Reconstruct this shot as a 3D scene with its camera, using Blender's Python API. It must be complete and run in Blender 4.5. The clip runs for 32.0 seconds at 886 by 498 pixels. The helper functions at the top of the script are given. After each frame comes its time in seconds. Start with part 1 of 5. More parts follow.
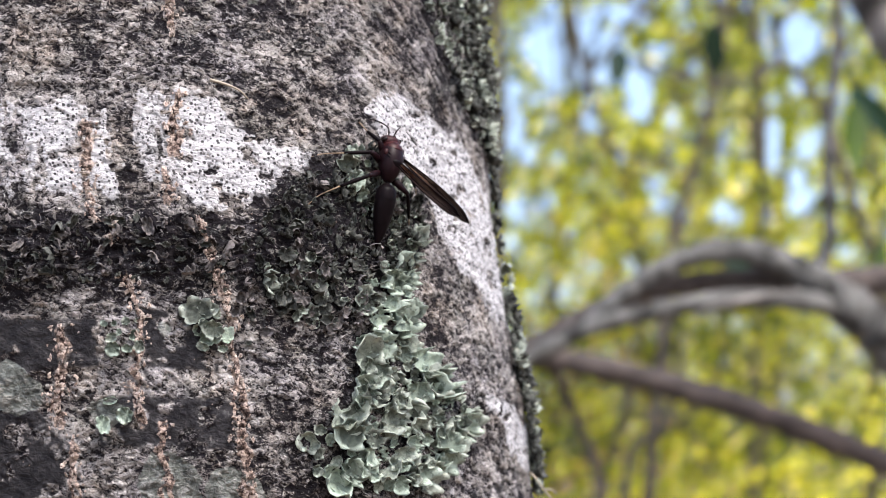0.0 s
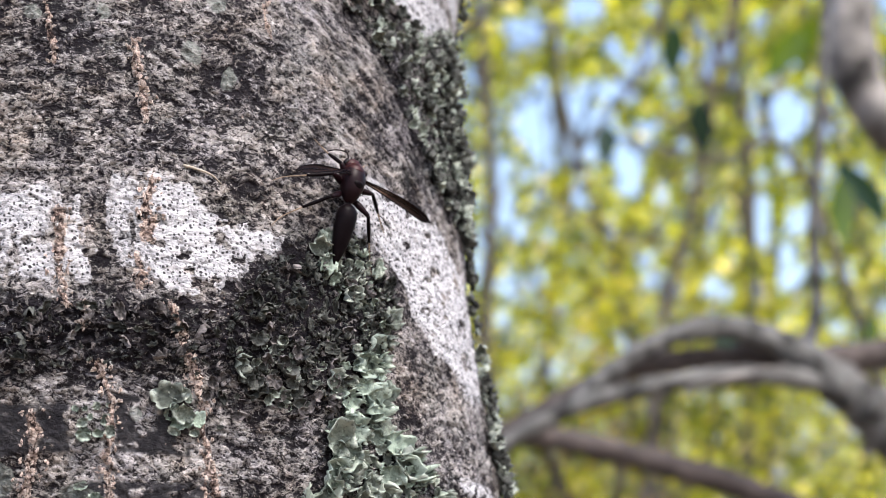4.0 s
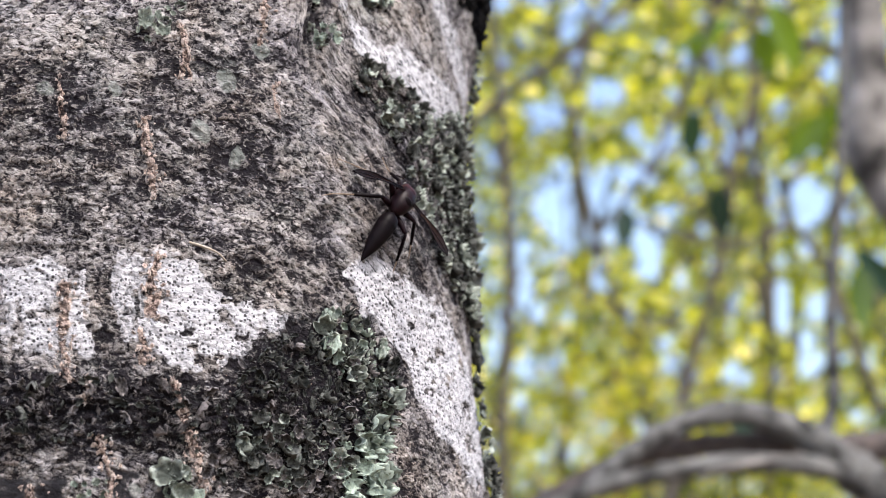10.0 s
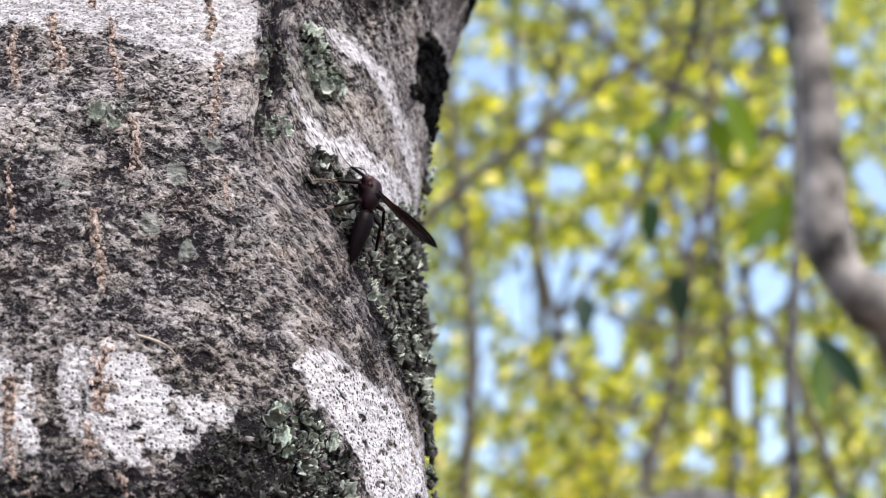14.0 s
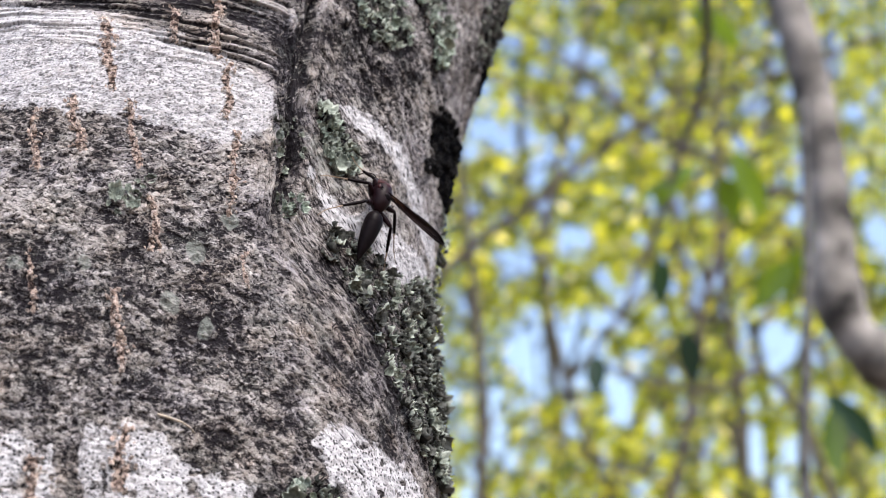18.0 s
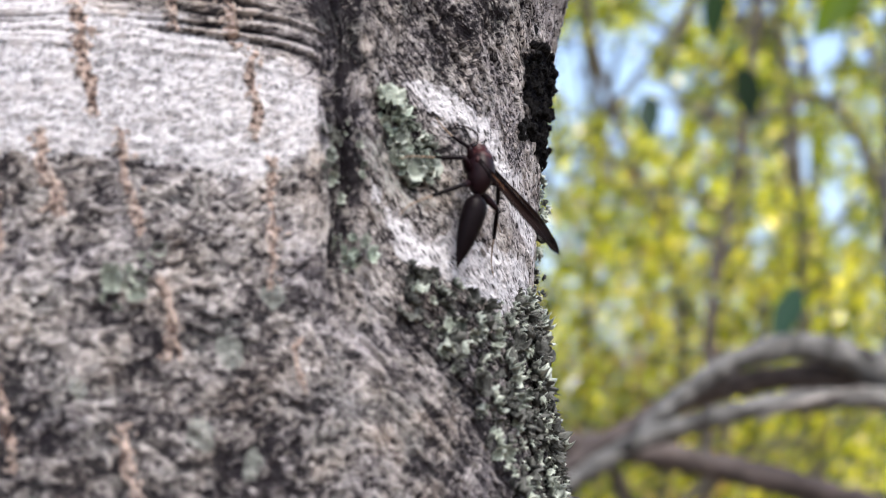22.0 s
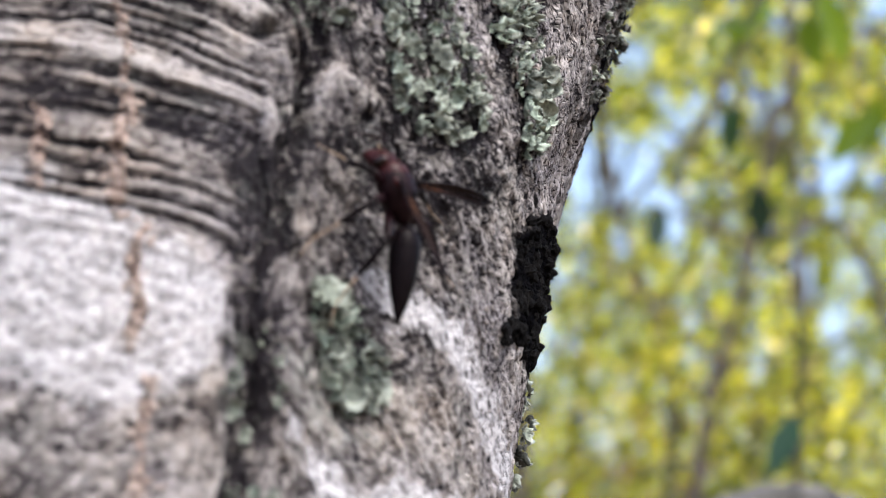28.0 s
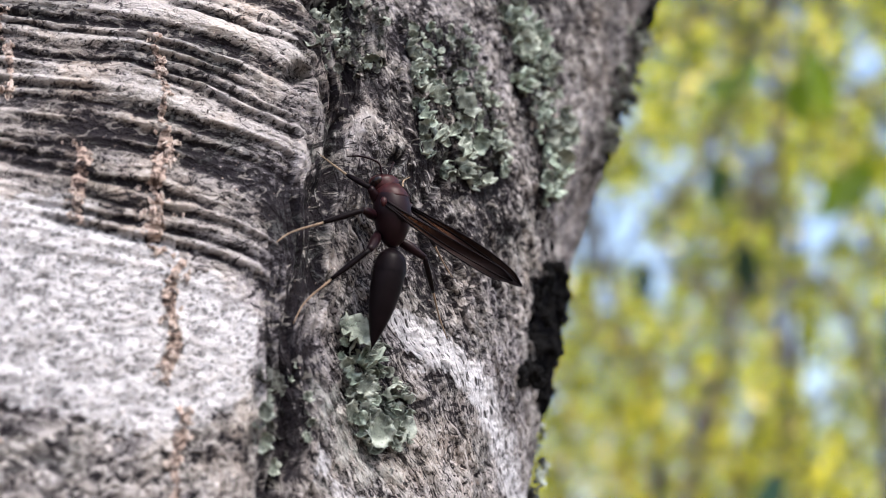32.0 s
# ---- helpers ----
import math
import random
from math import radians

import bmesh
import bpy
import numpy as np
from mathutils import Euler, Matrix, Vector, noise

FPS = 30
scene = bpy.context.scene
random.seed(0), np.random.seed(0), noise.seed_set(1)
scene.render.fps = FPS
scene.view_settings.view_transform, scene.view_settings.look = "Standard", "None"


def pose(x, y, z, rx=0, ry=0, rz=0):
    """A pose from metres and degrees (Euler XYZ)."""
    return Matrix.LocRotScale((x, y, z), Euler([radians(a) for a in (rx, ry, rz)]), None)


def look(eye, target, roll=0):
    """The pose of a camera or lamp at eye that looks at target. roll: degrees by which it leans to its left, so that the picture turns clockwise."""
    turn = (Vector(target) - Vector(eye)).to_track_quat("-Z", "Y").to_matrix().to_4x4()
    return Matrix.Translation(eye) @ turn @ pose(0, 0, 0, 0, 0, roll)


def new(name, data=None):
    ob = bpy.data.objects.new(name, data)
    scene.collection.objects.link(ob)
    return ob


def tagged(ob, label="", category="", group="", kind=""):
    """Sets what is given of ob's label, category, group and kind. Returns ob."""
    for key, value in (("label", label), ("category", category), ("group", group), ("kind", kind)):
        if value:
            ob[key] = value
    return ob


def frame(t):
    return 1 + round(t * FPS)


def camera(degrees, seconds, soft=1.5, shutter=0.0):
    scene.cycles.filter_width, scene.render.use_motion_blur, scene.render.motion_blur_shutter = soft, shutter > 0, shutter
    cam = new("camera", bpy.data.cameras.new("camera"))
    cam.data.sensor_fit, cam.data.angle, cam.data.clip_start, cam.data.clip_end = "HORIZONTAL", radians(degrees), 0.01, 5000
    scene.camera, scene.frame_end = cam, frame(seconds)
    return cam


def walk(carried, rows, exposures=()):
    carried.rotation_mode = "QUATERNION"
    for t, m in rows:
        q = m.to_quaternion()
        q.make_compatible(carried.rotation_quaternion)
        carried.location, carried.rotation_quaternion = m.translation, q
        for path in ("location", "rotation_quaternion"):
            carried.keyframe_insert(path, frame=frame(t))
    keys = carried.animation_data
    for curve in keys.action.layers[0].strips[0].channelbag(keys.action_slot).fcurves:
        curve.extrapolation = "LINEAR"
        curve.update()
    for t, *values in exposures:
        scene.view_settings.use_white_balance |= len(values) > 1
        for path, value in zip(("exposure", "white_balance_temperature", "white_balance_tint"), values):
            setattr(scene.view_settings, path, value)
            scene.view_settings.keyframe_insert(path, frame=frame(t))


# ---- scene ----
# A wasp climbs a lichen-grown trunk at the edge of a sunlit wood. Metres; the trunk's own plan is in millimetres.
# ---------------------------------------------------------------- camera
cam = camera(34.0, 32.0, soft=0.8)
PATH = [
    (0, 0.0000, 0.0000, 1.3000, 98.000, -0.000, -0.000),
    (0.5, 0.0018, 0.0006, 1.2999, 98.331, -0.043, 0.225),
    (1, 0.0019, 0.0003, 1.2996, 98.589, 0.021, 0.291),
    (1.5, 0.0022, 0.0004, 1.2990, 98.795, 0.105, 0.180),
    (2, 0.0020, -0.0002, 1.2989, 99.089, 0.190, -0.003),
    (2.5, 0.0024, -0.0008, 1.2997, 99.452, 0.226, -0.088),
    (3, 0.0025, -0.0014, 1.3006, 99.901, 0.220, -0.173),
    (3.5, 0.0033, -0.0015, 1.3009, 100.495, 0.252, -0.200),
    (4, 0.0035, -0.0017, 1.3009, 101.020, 0.269, -0.273),
    (4.5, 0.0046, -0.0024, 1.3011, 101.441, 0.258, -0.420),
    (6.5, 0.0040, -0.0032, 1.3000, 102.645, -0.469, 0.377),
    (7, 0.0044, -0.0025, 1.3005, 102.721, -0.561, 0.736),
    (7.5, 0.0050, -0.0018, 1.3004, 102.720, -0.462, 0.877),
    (8, 0.0061, -0.0021, 1.2996, 102.756, -0.380, 0.833),
    (8.5, 0.0056, -0.0019, 1.2998, 103.004, -0.355, 0.680),
    (9, 0.0057, -0.0021, 1.3006, 103.372, -0.479, 0.523),
    (9.5, 0.0057, -0.0020, 1.3012, 103.800, -0.631, 0.403),
    (10, 0.0062, -0.0021, 1.3008, 104.213, -0.745, 0.294),
    (10.5, 0.0068, -0.0022, 1.3011, 104.622, -0.710, 0.195),
    (11, 0.0068, -0.0028, 1.3009, 105.048, -0.630, 0.010),
    (11.5, 0.0070, -0.0026, 1.3014, 105.495, -0.553, -0.243),
    (12, 0.0075, -0.0023, 1.3016, 105.903, -0.489, -0.539),
    (12.5, 0.0080, -0.0023, 1.3017, 106.313, -0.439, -0.791),
    (13, 0.0082, -0.0022, 1.3015, 106.708, -0.291, -0.999),
    (13.5, 0.0084, -0.0023, 1.3014, 107.169, -0.227, -1.138),
    (14, 0.0082, -0.0024, 1.3016, 107.652, -0.126, -1.100),
    (14.5, 0.0079, -0.0031, 1.3021, 108.124, -0.118, -0.950),
    (16.5, 0.0070, -0.0045, 1.3031, 109.482, 0.127, -0.420),
    (17, 0.0070, -0.0044, 1.3032, 109.676, 0.192, -0.540),
    (17.5, 0.0068, -0.0048, 1.3035, 109.852, 0.301, -0.590),
    (18, 0.0068, -0.0052, 1.3038, 110.007, 0.256, -0.589),
    (18.5, 0.0064, -0.0051, 1.3039, 110.149, 0.301, -0.559),
    (19, 0.0061, -0.0049, 1.3043, 110.081, 0.295, -0.514),
    (19.5, 0.0061, -0.0051, 1.3052, 109.491, 0.260, -0.276),
    (20, 0.0052, -0.0037, 1.3062, 107.999, 0.188, 0.067),
    (20.5, 0.0051, 0.0129, 1.3106, 105.137, 0.170, 0.660),
    (21, -0.0037, 0.0286, 1.3373, 102.444, 0.878, 0.916),
    (21.5, 0.0015, 0.0478, 1.3628, 100.125, 1.880, 1.289),
    (22, -0.0025, 0.0536, 1.3770, 98.697, 2.993, 1.672),
    (22.5, 0.0031, 0.0644, 1.3913, 97.733, 3.891, 1.994),
    (23, 0.0135, 0.0727, 1.3927, 97.431, 4.030, 2.108),
    (23.5, 0.0155, 0.0785, 1.3888, 97.416, 3.593, 1.826),
    (24, 0.0123, 0.0781, 1.3912, 97.779, 2.896, 1.490),
    (24.5, 0.0081, 0.0794, 1.3918, 98.433, 2.305, 1.164),
    (25, 0.0055, 0.0784, 1.3943, 98.924, 1.835, 0.891),
    (25.5, 0.0011, 0.0810, 1.4018, 99.170, 1.706, 0.789),
    (27.5, 0.0008, 0.1063, 1.4079, 100.881, -1.048, 1.261),
    (28, 0.0021, 0.1063, 1.4047, 101.976, -1.853, 0.773),
    (28.5, -0.0023, 0.1030, 1.4091, 103.081, -2.212, 0.322),
    (29, -0.0021, 0.1037, 1.4061, 103.671, -2.351, -0.067),
    (29.5, -0.0029, 0.1031, 1.4058, 104.030, -2.257, -0.310),
    (30, -0.0056, 0.1021, 1.4062, 104.067, -2.108, -0.453),
    (30.5, -0.0043, 0.1031, 1.4043, 103.992, -2.126, -0.559),
    (31, -0.0033, 0.1031, 1.4039, 103.964, -2.209, -0.503),
    (31.5, -0.0014, 0.1024, 1.4039, 103.977, -2.427, -0.343),
    (32, -0.0026, 0.1025, 1.4023, 104.095, -2.592, -0.054),
]
walk(cam, [(t, pose(x, y, z, rx, ry, rz)) for t, x, y, z, rx, ry, rz in PATH],
     exposures=[(0.0, 1.48), (8.0, 1.46), (13.0, 1.4), (20.0, 1.36), (23.0, 1.46), (32.0, 1.42)])

# ---------------------------------------------------------------- light
world = bpy.data.worlds.new("sky")
scene.world = world
world.use_nodes = True
SUN_UP, SUN_ROUND = radians(58), radians(145)
wn = world.node_tree
sky = wn.nodes.new("ShaderNodeTexSky")
sky.sky_type = "NISHITA"
sky.sun_disc = False
sky.sun_elevation, sky.sun_rotation = SUN_UP, SUN_ROUND
sky.air_density, sky.dust_density = 1.0, 4.0
back = wn.nodes["Background"]
wn.links.new(sky.outputs[0], back.inputs[0])
back.inputs[1].default_value = 0.15

sun_lamp = bpy.data.lights.new("sun", "SUN")
sun_lamp.energy, sun_lamp.angle, sun_lamp.color = 1.5, radians(10), (1.0, 0.985, 0.965)
sun = new("sun", sun_lamp)
sun_from = Vector((math.sin(SUN_ROUND) * math.cos(SUN_UP), math.cos(SUN_ROUND) * math.cos(SUN_UP), math.sin(SUN_UP)))
sun.matrix_world = look(sun_from * 20, (0, 0, 0))


# ---------------------------------------------------------------- materials
def material(name, rough=0.8):
    m = bpy.data.materials.new(name)
    m.use_nodes = True
    nt = m.node_tree
    bs = nt.nodes["Principled BSDF"]
    bs.inputs["Roughness"].default_value = rough
    bs.inputs["Specular IOR Level"].default_value = 0.3
    return m, nt, bs


def node(nt, kind, **values):
    n = nt.nodes.new(kind)
    for key, value in values.items():
        if key in n.inputs:
            n.inputs[key].default_value = value
    return n


def coords(nt):
    return nt.nodes.new("ShaderNodeTexCoord").outputs["Object"]


def noise_tex(nt, vec, scale, detail=4.0, rough=0.6, stretch=None):
    if stretch:
        mp = nt.nodes.new("ShaderNodeMapping")
        mp.inputs["Scale"].default_value = stretch
        nt.links.new(vec, mp.inputs["Vector"])
        vec = mp.outputs[0]
    n = nt.nodes.new("ShaderNodeTexNoise")
    n.inputs["Scale"].default_value, n.inputs["Detail"].default_value, n.inputs["Roughness"].default_value = scale, detail, rough
    nt.links.new(vec, n.inputs["Vector"])
    return n.outputs[0]


def ramp(nt, fac, stops):
    r = nt.nodes.new("ShaderNodeValToRGB")
    r.color_ramp.elements[0].position, r.color_ramp.elements[0].color = stops[0][0], (*stops[0][1], 1)
    r.color_ramp.elements[1].position, r.color_ramp.elements[1].color = stops[-1][0], (*stops[-1][1], 1)
    for p, c in stops[1:-1]:
        r.color_ramp.elements.new(p).color = (*c, 1)
    nt.links.new(fac, r.inputs[0])
    return r.outputs[0]


def grey(v):
    return (v, v, v)


def mix(nt, fac, a, b, kind="MIX"):
    m = nt.nodes.new("ShaderNodeMix")
    m.data_type, m.blend_type = "RGBA", kind
    for sock, value in ((m.inputs[0], fac), (m.inputs[6], a), (m.inputs[7], b)):
        if isinstance(value, (int, float)):
            sock.default_value = value
        elif isinstance(value, tuple):
            sock.default_value = (*value, 1)
        else:
            nt.links.new(value, sock)
    return m.outputs[2]


def maths(nt, op, a, b=0.0, clamp=False):
    m = nt.nodes.new("ShaderNodeMath")
    m.operation, m.use_clamp = op, clamp
    for sock, value in ((m.inputs[0], a), (m.inputs[1], b)):
        if isinstance(value, (int, float)):
            sock.default_value = value
        else:
            nt.links.new(value, sock)
    return m.outputs[0]


def bump(nt, bs, height, strength, distance):
    b = nt.nodes.new("ShaderNodeBump")
    b.inputs["Strength"].default_value, b.inputs["Distance"].default_value = strength, distance
    nt.links.new(height, b.inputs["Height"])
    nt.links.new(b.outputs[0], bs.inputs["Normal"])


def attribute(nt, name):
    a = nt.nodes.new("ShaderNodeAttribute")
    a.attribute_name = name
    return a.outputs["Fac"]


def vector_attribute(nt, name):
    a = nt.nodes.new("ShaderNodeAttribute")
    a.attribute_name = name
    return a.outputs["Vector"]


def pair(nt, a, b):
    c = nt.nodes.new("ShaderNodeCombineXYZ")
    nt.links.new(a, c.inputs[0])
    nt.links.new(b, c.inputs[1])
    return c.outputs[0]


def swirl_tex(nt, vec, scale, detail, rough, stretch, swirl):
    out = noise_tex(nt, vec, scale, detail, rough, stretch)
    out.node.inputs["Distortion"].default_value = swirl
    return out


def bark_material():
    """Grey lichen-crusted bark; the growth of its crusts and the run of its fibres come with the mesh."""
    m, nt, bs = material("bark", 0.85)
    bs.inputs["Specular IOR Level"].default_value = 0.2
    co = coords(nt)
    plan, lines, zones = (nt.nodes.new("ShaderNodeSeparateXYZ") for _ in range(3))
    for n, name in ((plan, "plan"), (lines, "run"), (zones, "zones")):
        nt.links.new(vector_attribute(nt, name), n.inputs[0])
    flat = pair(nt, plan.outputs[0], plan.outputs[1])
    diagonal = pair(nt, lines.outputs[0], lines.outputs[1])
    upright = pair(nt, plan.outputs[2], plan.outputs[1])
    level = pair(nt, plan.outputs[0], lines.outputs[2])
    mid = noise_tex(nt, co, 420, 5, 0.7)
    fleck = swirl_tex(nt, flat, 1.0, 4, 0.6, (1.0, 1.35, 1), 1.1)
    fibre = swirl_tex(nt, diagonal, 1.0, 4, 0.6, (2.3, 1.0, 1), 0.7)
    dash = swirl_tex(nt, diagonal, 1.0, 4, 0.55, (3.2, 0.8, 1), 0.4)
    fibre = mix(nt, ramp(nt, zones.outputs[0], [(0.55, grey(0)), (0.75, grey(1))]), fibre, dash)
    strand = swirl_tex(nt, upright, 1.0, 4, 0.6, (2.4, 0.5, 1), 0.5)
    crease = swirl_tex(nt, level, 1.0, 4, 0.6, (0.7, 1.9, 1), 0.6)
    fine = mix(nt, zones.outputs[0], fleck, fibre)
    fine = mix(nt, zones.outputs[1], fine, strand)
    fine = mix(nt, maths(nt, "MULTIPLY", zones.outputs[2], 0.55), fine, crease)
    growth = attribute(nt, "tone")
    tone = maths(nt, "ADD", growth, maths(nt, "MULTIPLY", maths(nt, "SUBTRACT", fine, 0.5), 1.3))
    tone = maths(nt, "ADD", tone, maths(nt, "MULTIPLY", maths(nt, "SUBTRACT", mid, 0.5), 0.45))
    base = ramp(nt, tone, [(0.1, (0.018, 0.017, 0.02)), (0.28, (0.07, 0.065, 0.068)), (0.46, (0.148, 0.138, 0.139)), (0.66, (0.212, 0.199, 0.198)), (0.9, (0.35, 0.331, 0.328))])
    # hues of the crusts: beige, violet grey and grey-green fields
    hue = noise_tex(nt, co, 75, 4, 0.65)
    base = mix(nt, 1.0, base, ramp(nt, hue, [(0.36, (0.98, 0.965, 1.04)), (0.52, (1.02, 0.995, 0.985)), (0.66, (1.12, 1.0, 0.89))]), "MULTIPLY")
    moss = noise_tex(nt, co, 120, 3, 0.6)
    base = mix(nt, ramp(nt, moss, [(0.52, grey(0)), (0.66, grey(0.3))]), base, (0.14, 0.15, 0.142))
    # crisp dark pits and pale chips between the flakes, and broken dark hairlines
    pits = maths(nt, "ADD", fine, maths(nt, "MULTIPLY", maths(nt, "SUBTRACT", growth, 0.5), 0.13))
    # crevice shade is put into the colour here, darkening pits, hairlines and slits
    base = mix(nt, ramp(nt, pits, [(0.434, grey(0.96)), (0.45, grey(0))]), base, (0.012, 0.01, 0.013))
    base = mix(nt, ramp(nt, pits, [(0.575, grey(0)), (0.595, grey(0.6))]), base, (0.41, 0.388, 0.38))
    blot = swirl_tex(nt, flat, 1.0, 4, 0.65, (0.42, 0.6, 1), 1.5)
    blot = maths(nt, "ADD", blot, maths(nt, "MULTIPLY", maths(nt, "SUBTRACT", growth, 0.5), 0.1))
    base = mix(nt, ramp(nt, blot, [(0.548, grey(0)), (0.575, grey(0.4))]), base, (0.33, 0.305, 0.285))
    base = mix(nt, ramp(nt, blot, [(0.405, grey(0.9)), (0.422, grey(0))]), base, (0.014, 0.012, 0.014))
    scrawl = swirl_tex(nt, flat, 1.0, 2, 0.55, (0.75, 0.95, 1), 1.6)
    line = ramp(nt, maths(nt, "ABSOLUTE", maths(nt, "SUBTRACT", scrawl, 0.5)), [(0.008, grey(1)), (0.026, grey(0))])
    base = mix(nt, maths(nt, "MULTIPLY", line, ramp(nt, mid, [(0.46, grey(0.9)), (0.54, grey(0))])), base, (0.014, 0.012, 0.014))
    # long slits along the fibres
    for vec, zone, stretch in ((diagonal, 0, (0.9, 0.13, 1)), (upright, 1, (1.1, 0.11, 1))):
        run = swirl_tex(nt, vec, 1.0, 3, 0.55, stretch, 0.2)
        run = ramp(nt, maths(nt, "ABSOLUTE", maths(nt, "SUBTRACT", run, 0.5)), [(0.01, grey(1)), (0.028, grey(0))])
        base = mix(nt, maths(nt, "MULTIPLY", maths(nt, "MULTIPLY", run, zones.outputs[zone]), ramp(nt, mid, [(0.4, grey(0.95)), (0.52, grey(0.05))])), base, (0.012, 0.01, 0.011))
    # smooth black films with clean borders
    base = mix(nt, attribute(nt, "algae"), base, ramp(nt, mid, [(0.35, (0.016, 0.015, 0.018)), (0.6, (0.036, 0.034, 0.037)), (0.7, (0.1, 0.096, 0.098))]))
    # pale crust with separate black dots
    lump = swirl_tex(nt, flat, 1.0, 4, 0.6, (0.55, 0.85, 1), 0.5)
    chalk = ramp(nt, lump, [(0.36, (0.25, 0.244, 0.256)), (0.47, (0.42, 0.411, 0.432)), (0.6, (0.5, 0.49, 0.512))])
    cells = nt.nodes.new("ShaderNodeTexVoronoi")
    cells.voronoi_dimensions = "2D"
    cells.inputs["Scale"].default_value = 1.15
    stretched = nt.nodes.new("ShaderNodeMapping")
    stretched.inputs["Scale"].default_value = (1.5, 0.32, 1)
    nt.links.new(diagonal, stretched.inputs["Vector"])
    nt.links.new(mix(nt, maths(nt, "GREATER_THAN", zones.outputs[0], 0.45), flat, stretched.outputs[0]), cells.inputs["Vector"])
    pick = nt.nodes.new("ShaderNodeSeparateColor")
    nt.links.new(cells.outputs["Color"], pick.inputs[0])
    dot = maths(nt, "SUBTRACT", cells.outputs["Distance"], maths(nt, "MULTIPLY", pick.outputs[0], 0.3))
    dot = maths(nt, "ADD", dot, maths(nt, "MULTIPLY", maths(nt, "SUBTRACT", mid, 0.5), 0.35))
    spot = maths(nt, "MULTIPLY", ramp(nt, dot, [(0.0, grey(0.95)), (0.07, grey(0))]), ramp(nt, attribute(nt, "white"), [(0.78, grey(0.65)), (0.92, grey(1))]))
    chalk = mix(nt, spot, chalk, (0.035, 0.033, 0.036))
    chalk = mix(nt, ramp(nt, pits, [(0.365, grey(0.85)), (0.4, grey(0))]), chalk, (0.1, 0.095, 0.1))
    thin = ramp(nt, attribute(nt, "white"), [(0.55, grey(1)), (0.95, grey(0))])
    chalk = mix(nt, maths(nt, "MULTIPLY", thin, ramp(nt, mid, [(0.45, grey(0.2)), (0.6, grey(0.8))])), chalk, base)
    crack = noise_tex(nt, co, 480, 5, 0.75)
    edge = maths(nt, "ADD", attribute(nt, "white"), maths(nt, "MULTIPLY", maths(nt, "SUBTRACT", mix(nt, 0.5, crack, fine), 0.5), 1.5))
    base = mix(nt, ramp(nt, edge, [(0.46, grey(0)), (0.54, grey(1))]), base, chalk)
    # grey-green discs of young lichen
    film = maths(nt, "ADD", attribute(nt, "green"), maths(nt, "MULTIPLY", maths(nt, "SUBTRACT", mid, 0.5), 1.2))
    base = mix(nt, ramp(nt, film, [(0.45, grey(0)), (0.75, grey(0.6))]), base, ramp(nt, mid, [(0.36, (0.085, 0.092, 0.085)), (0.55, (0.23, 0.245, 0.228))]))
    # crumbly cork streaks
    crumb = noise_tex(nt, co, 1100, 4, 0.7)
    rust = ramp(nt, crumb, [(0.4, (0.016, 0.011, 0.011)), (0.48, (0.12, 0.08, 0.068)), (0.57, (0.42, 0.325, 0.28))])
    cork = maths(nt, "ADD", attribute(nt, "cork"), maths(nt, "MULTIPLY", maths(nt, "SUBTRACT", crumb, 0.5), 2.4))
    base = mix(nt, ramp(nt, cork, [(0.42, grey(0)), (0.56, grey(0.9))]), base, rust)
    char = attribute(nt, "char")
    base = mix(nt, char, base, (0.005, 0.005, 0.006))
    nt.links.new(maths(nt, "MULTIPLY", maths(nt, "SUBTRACT", 1.0, char), 0.06), bs.inputs["Specular IOR Level"])
    nt.links.new(base, bs.inputs["Base Color"])
    rough = maths(nt, "ADD", maths(nt, "MULTIPLY", mid, 0.45), maths(nt, "MULTIPLY", ramp(nt, pits, [(0.36, grey(0)), (0.5, grey(0.6)), (0.64, grey(1))]), 0.55))
    rough = maths(nt, "MULTIPLY", rough, maths(nt, "SUBTRACT", 1.0, maths(nt, "MULTIPLY", maths(nt, "MAXIMUM", attribute(nt, "white"), attribute(nt, "algae")), 0.55)))
    rough = maths(nt, "ADD", rough, maths(nt, "MULTIPLY", maths(nt, "MULTIPLY", lump, attribute(nt, "white")), 0.85))
    bump(nt, bs, rough, 1.0, 0.0006)
    return m


def lichen_material(name, light, dark_tone, under):
    m, nt, bs = material(name, 0.9)
    bs.inputs["Specular IOR Level"].default_value = 0.1
    co = coords(nt)
    info = nt.nodes.new("ShaderNodeObjectInfo")
    n = noise_tex(nt, co, 3.2, 5, 0.7)
    c = ramp(nt, n, [(0.3, dark_tone), (0.66, light)])
    tone = ramp(nt, info.outputs["Random"], [(0.0, (0.3, 0.3, 0.3)), (0.5, (0.72, 0.74, 0.72)), (1.0, (1.2, 1.22, 1.17))])
    c = mix(nt, 1.0, c, tone, "MULTIPLY")
    away = nt.nodes.new("ShaderNodeVectorMath")
    away.operation = "LENGTH"
    nt.links.new(co, away.inputs[0])
    c = mix(nt, ramp(nt, away.outputs["Value"], [(0.36, grey(0)), (0.47, grey(0.55))]), c, tuple(min(0.62, v * 1.5 + (0.05 if light[0] > 0.2 else 0.01)) for v in light))
    c = mix(nt, ramp(nt, noise_tex(nt, co, 11, 2, 0.5), [(0.58, grey(0)), (0.68, grey(0.55))]), c, under)
    nt.links.new(c, bs.inputs["Base Color"])
    bump(nt, bs, noise_tex(nt, co, 7, 4, 0.65), 0.6, 0.0003)
    return m


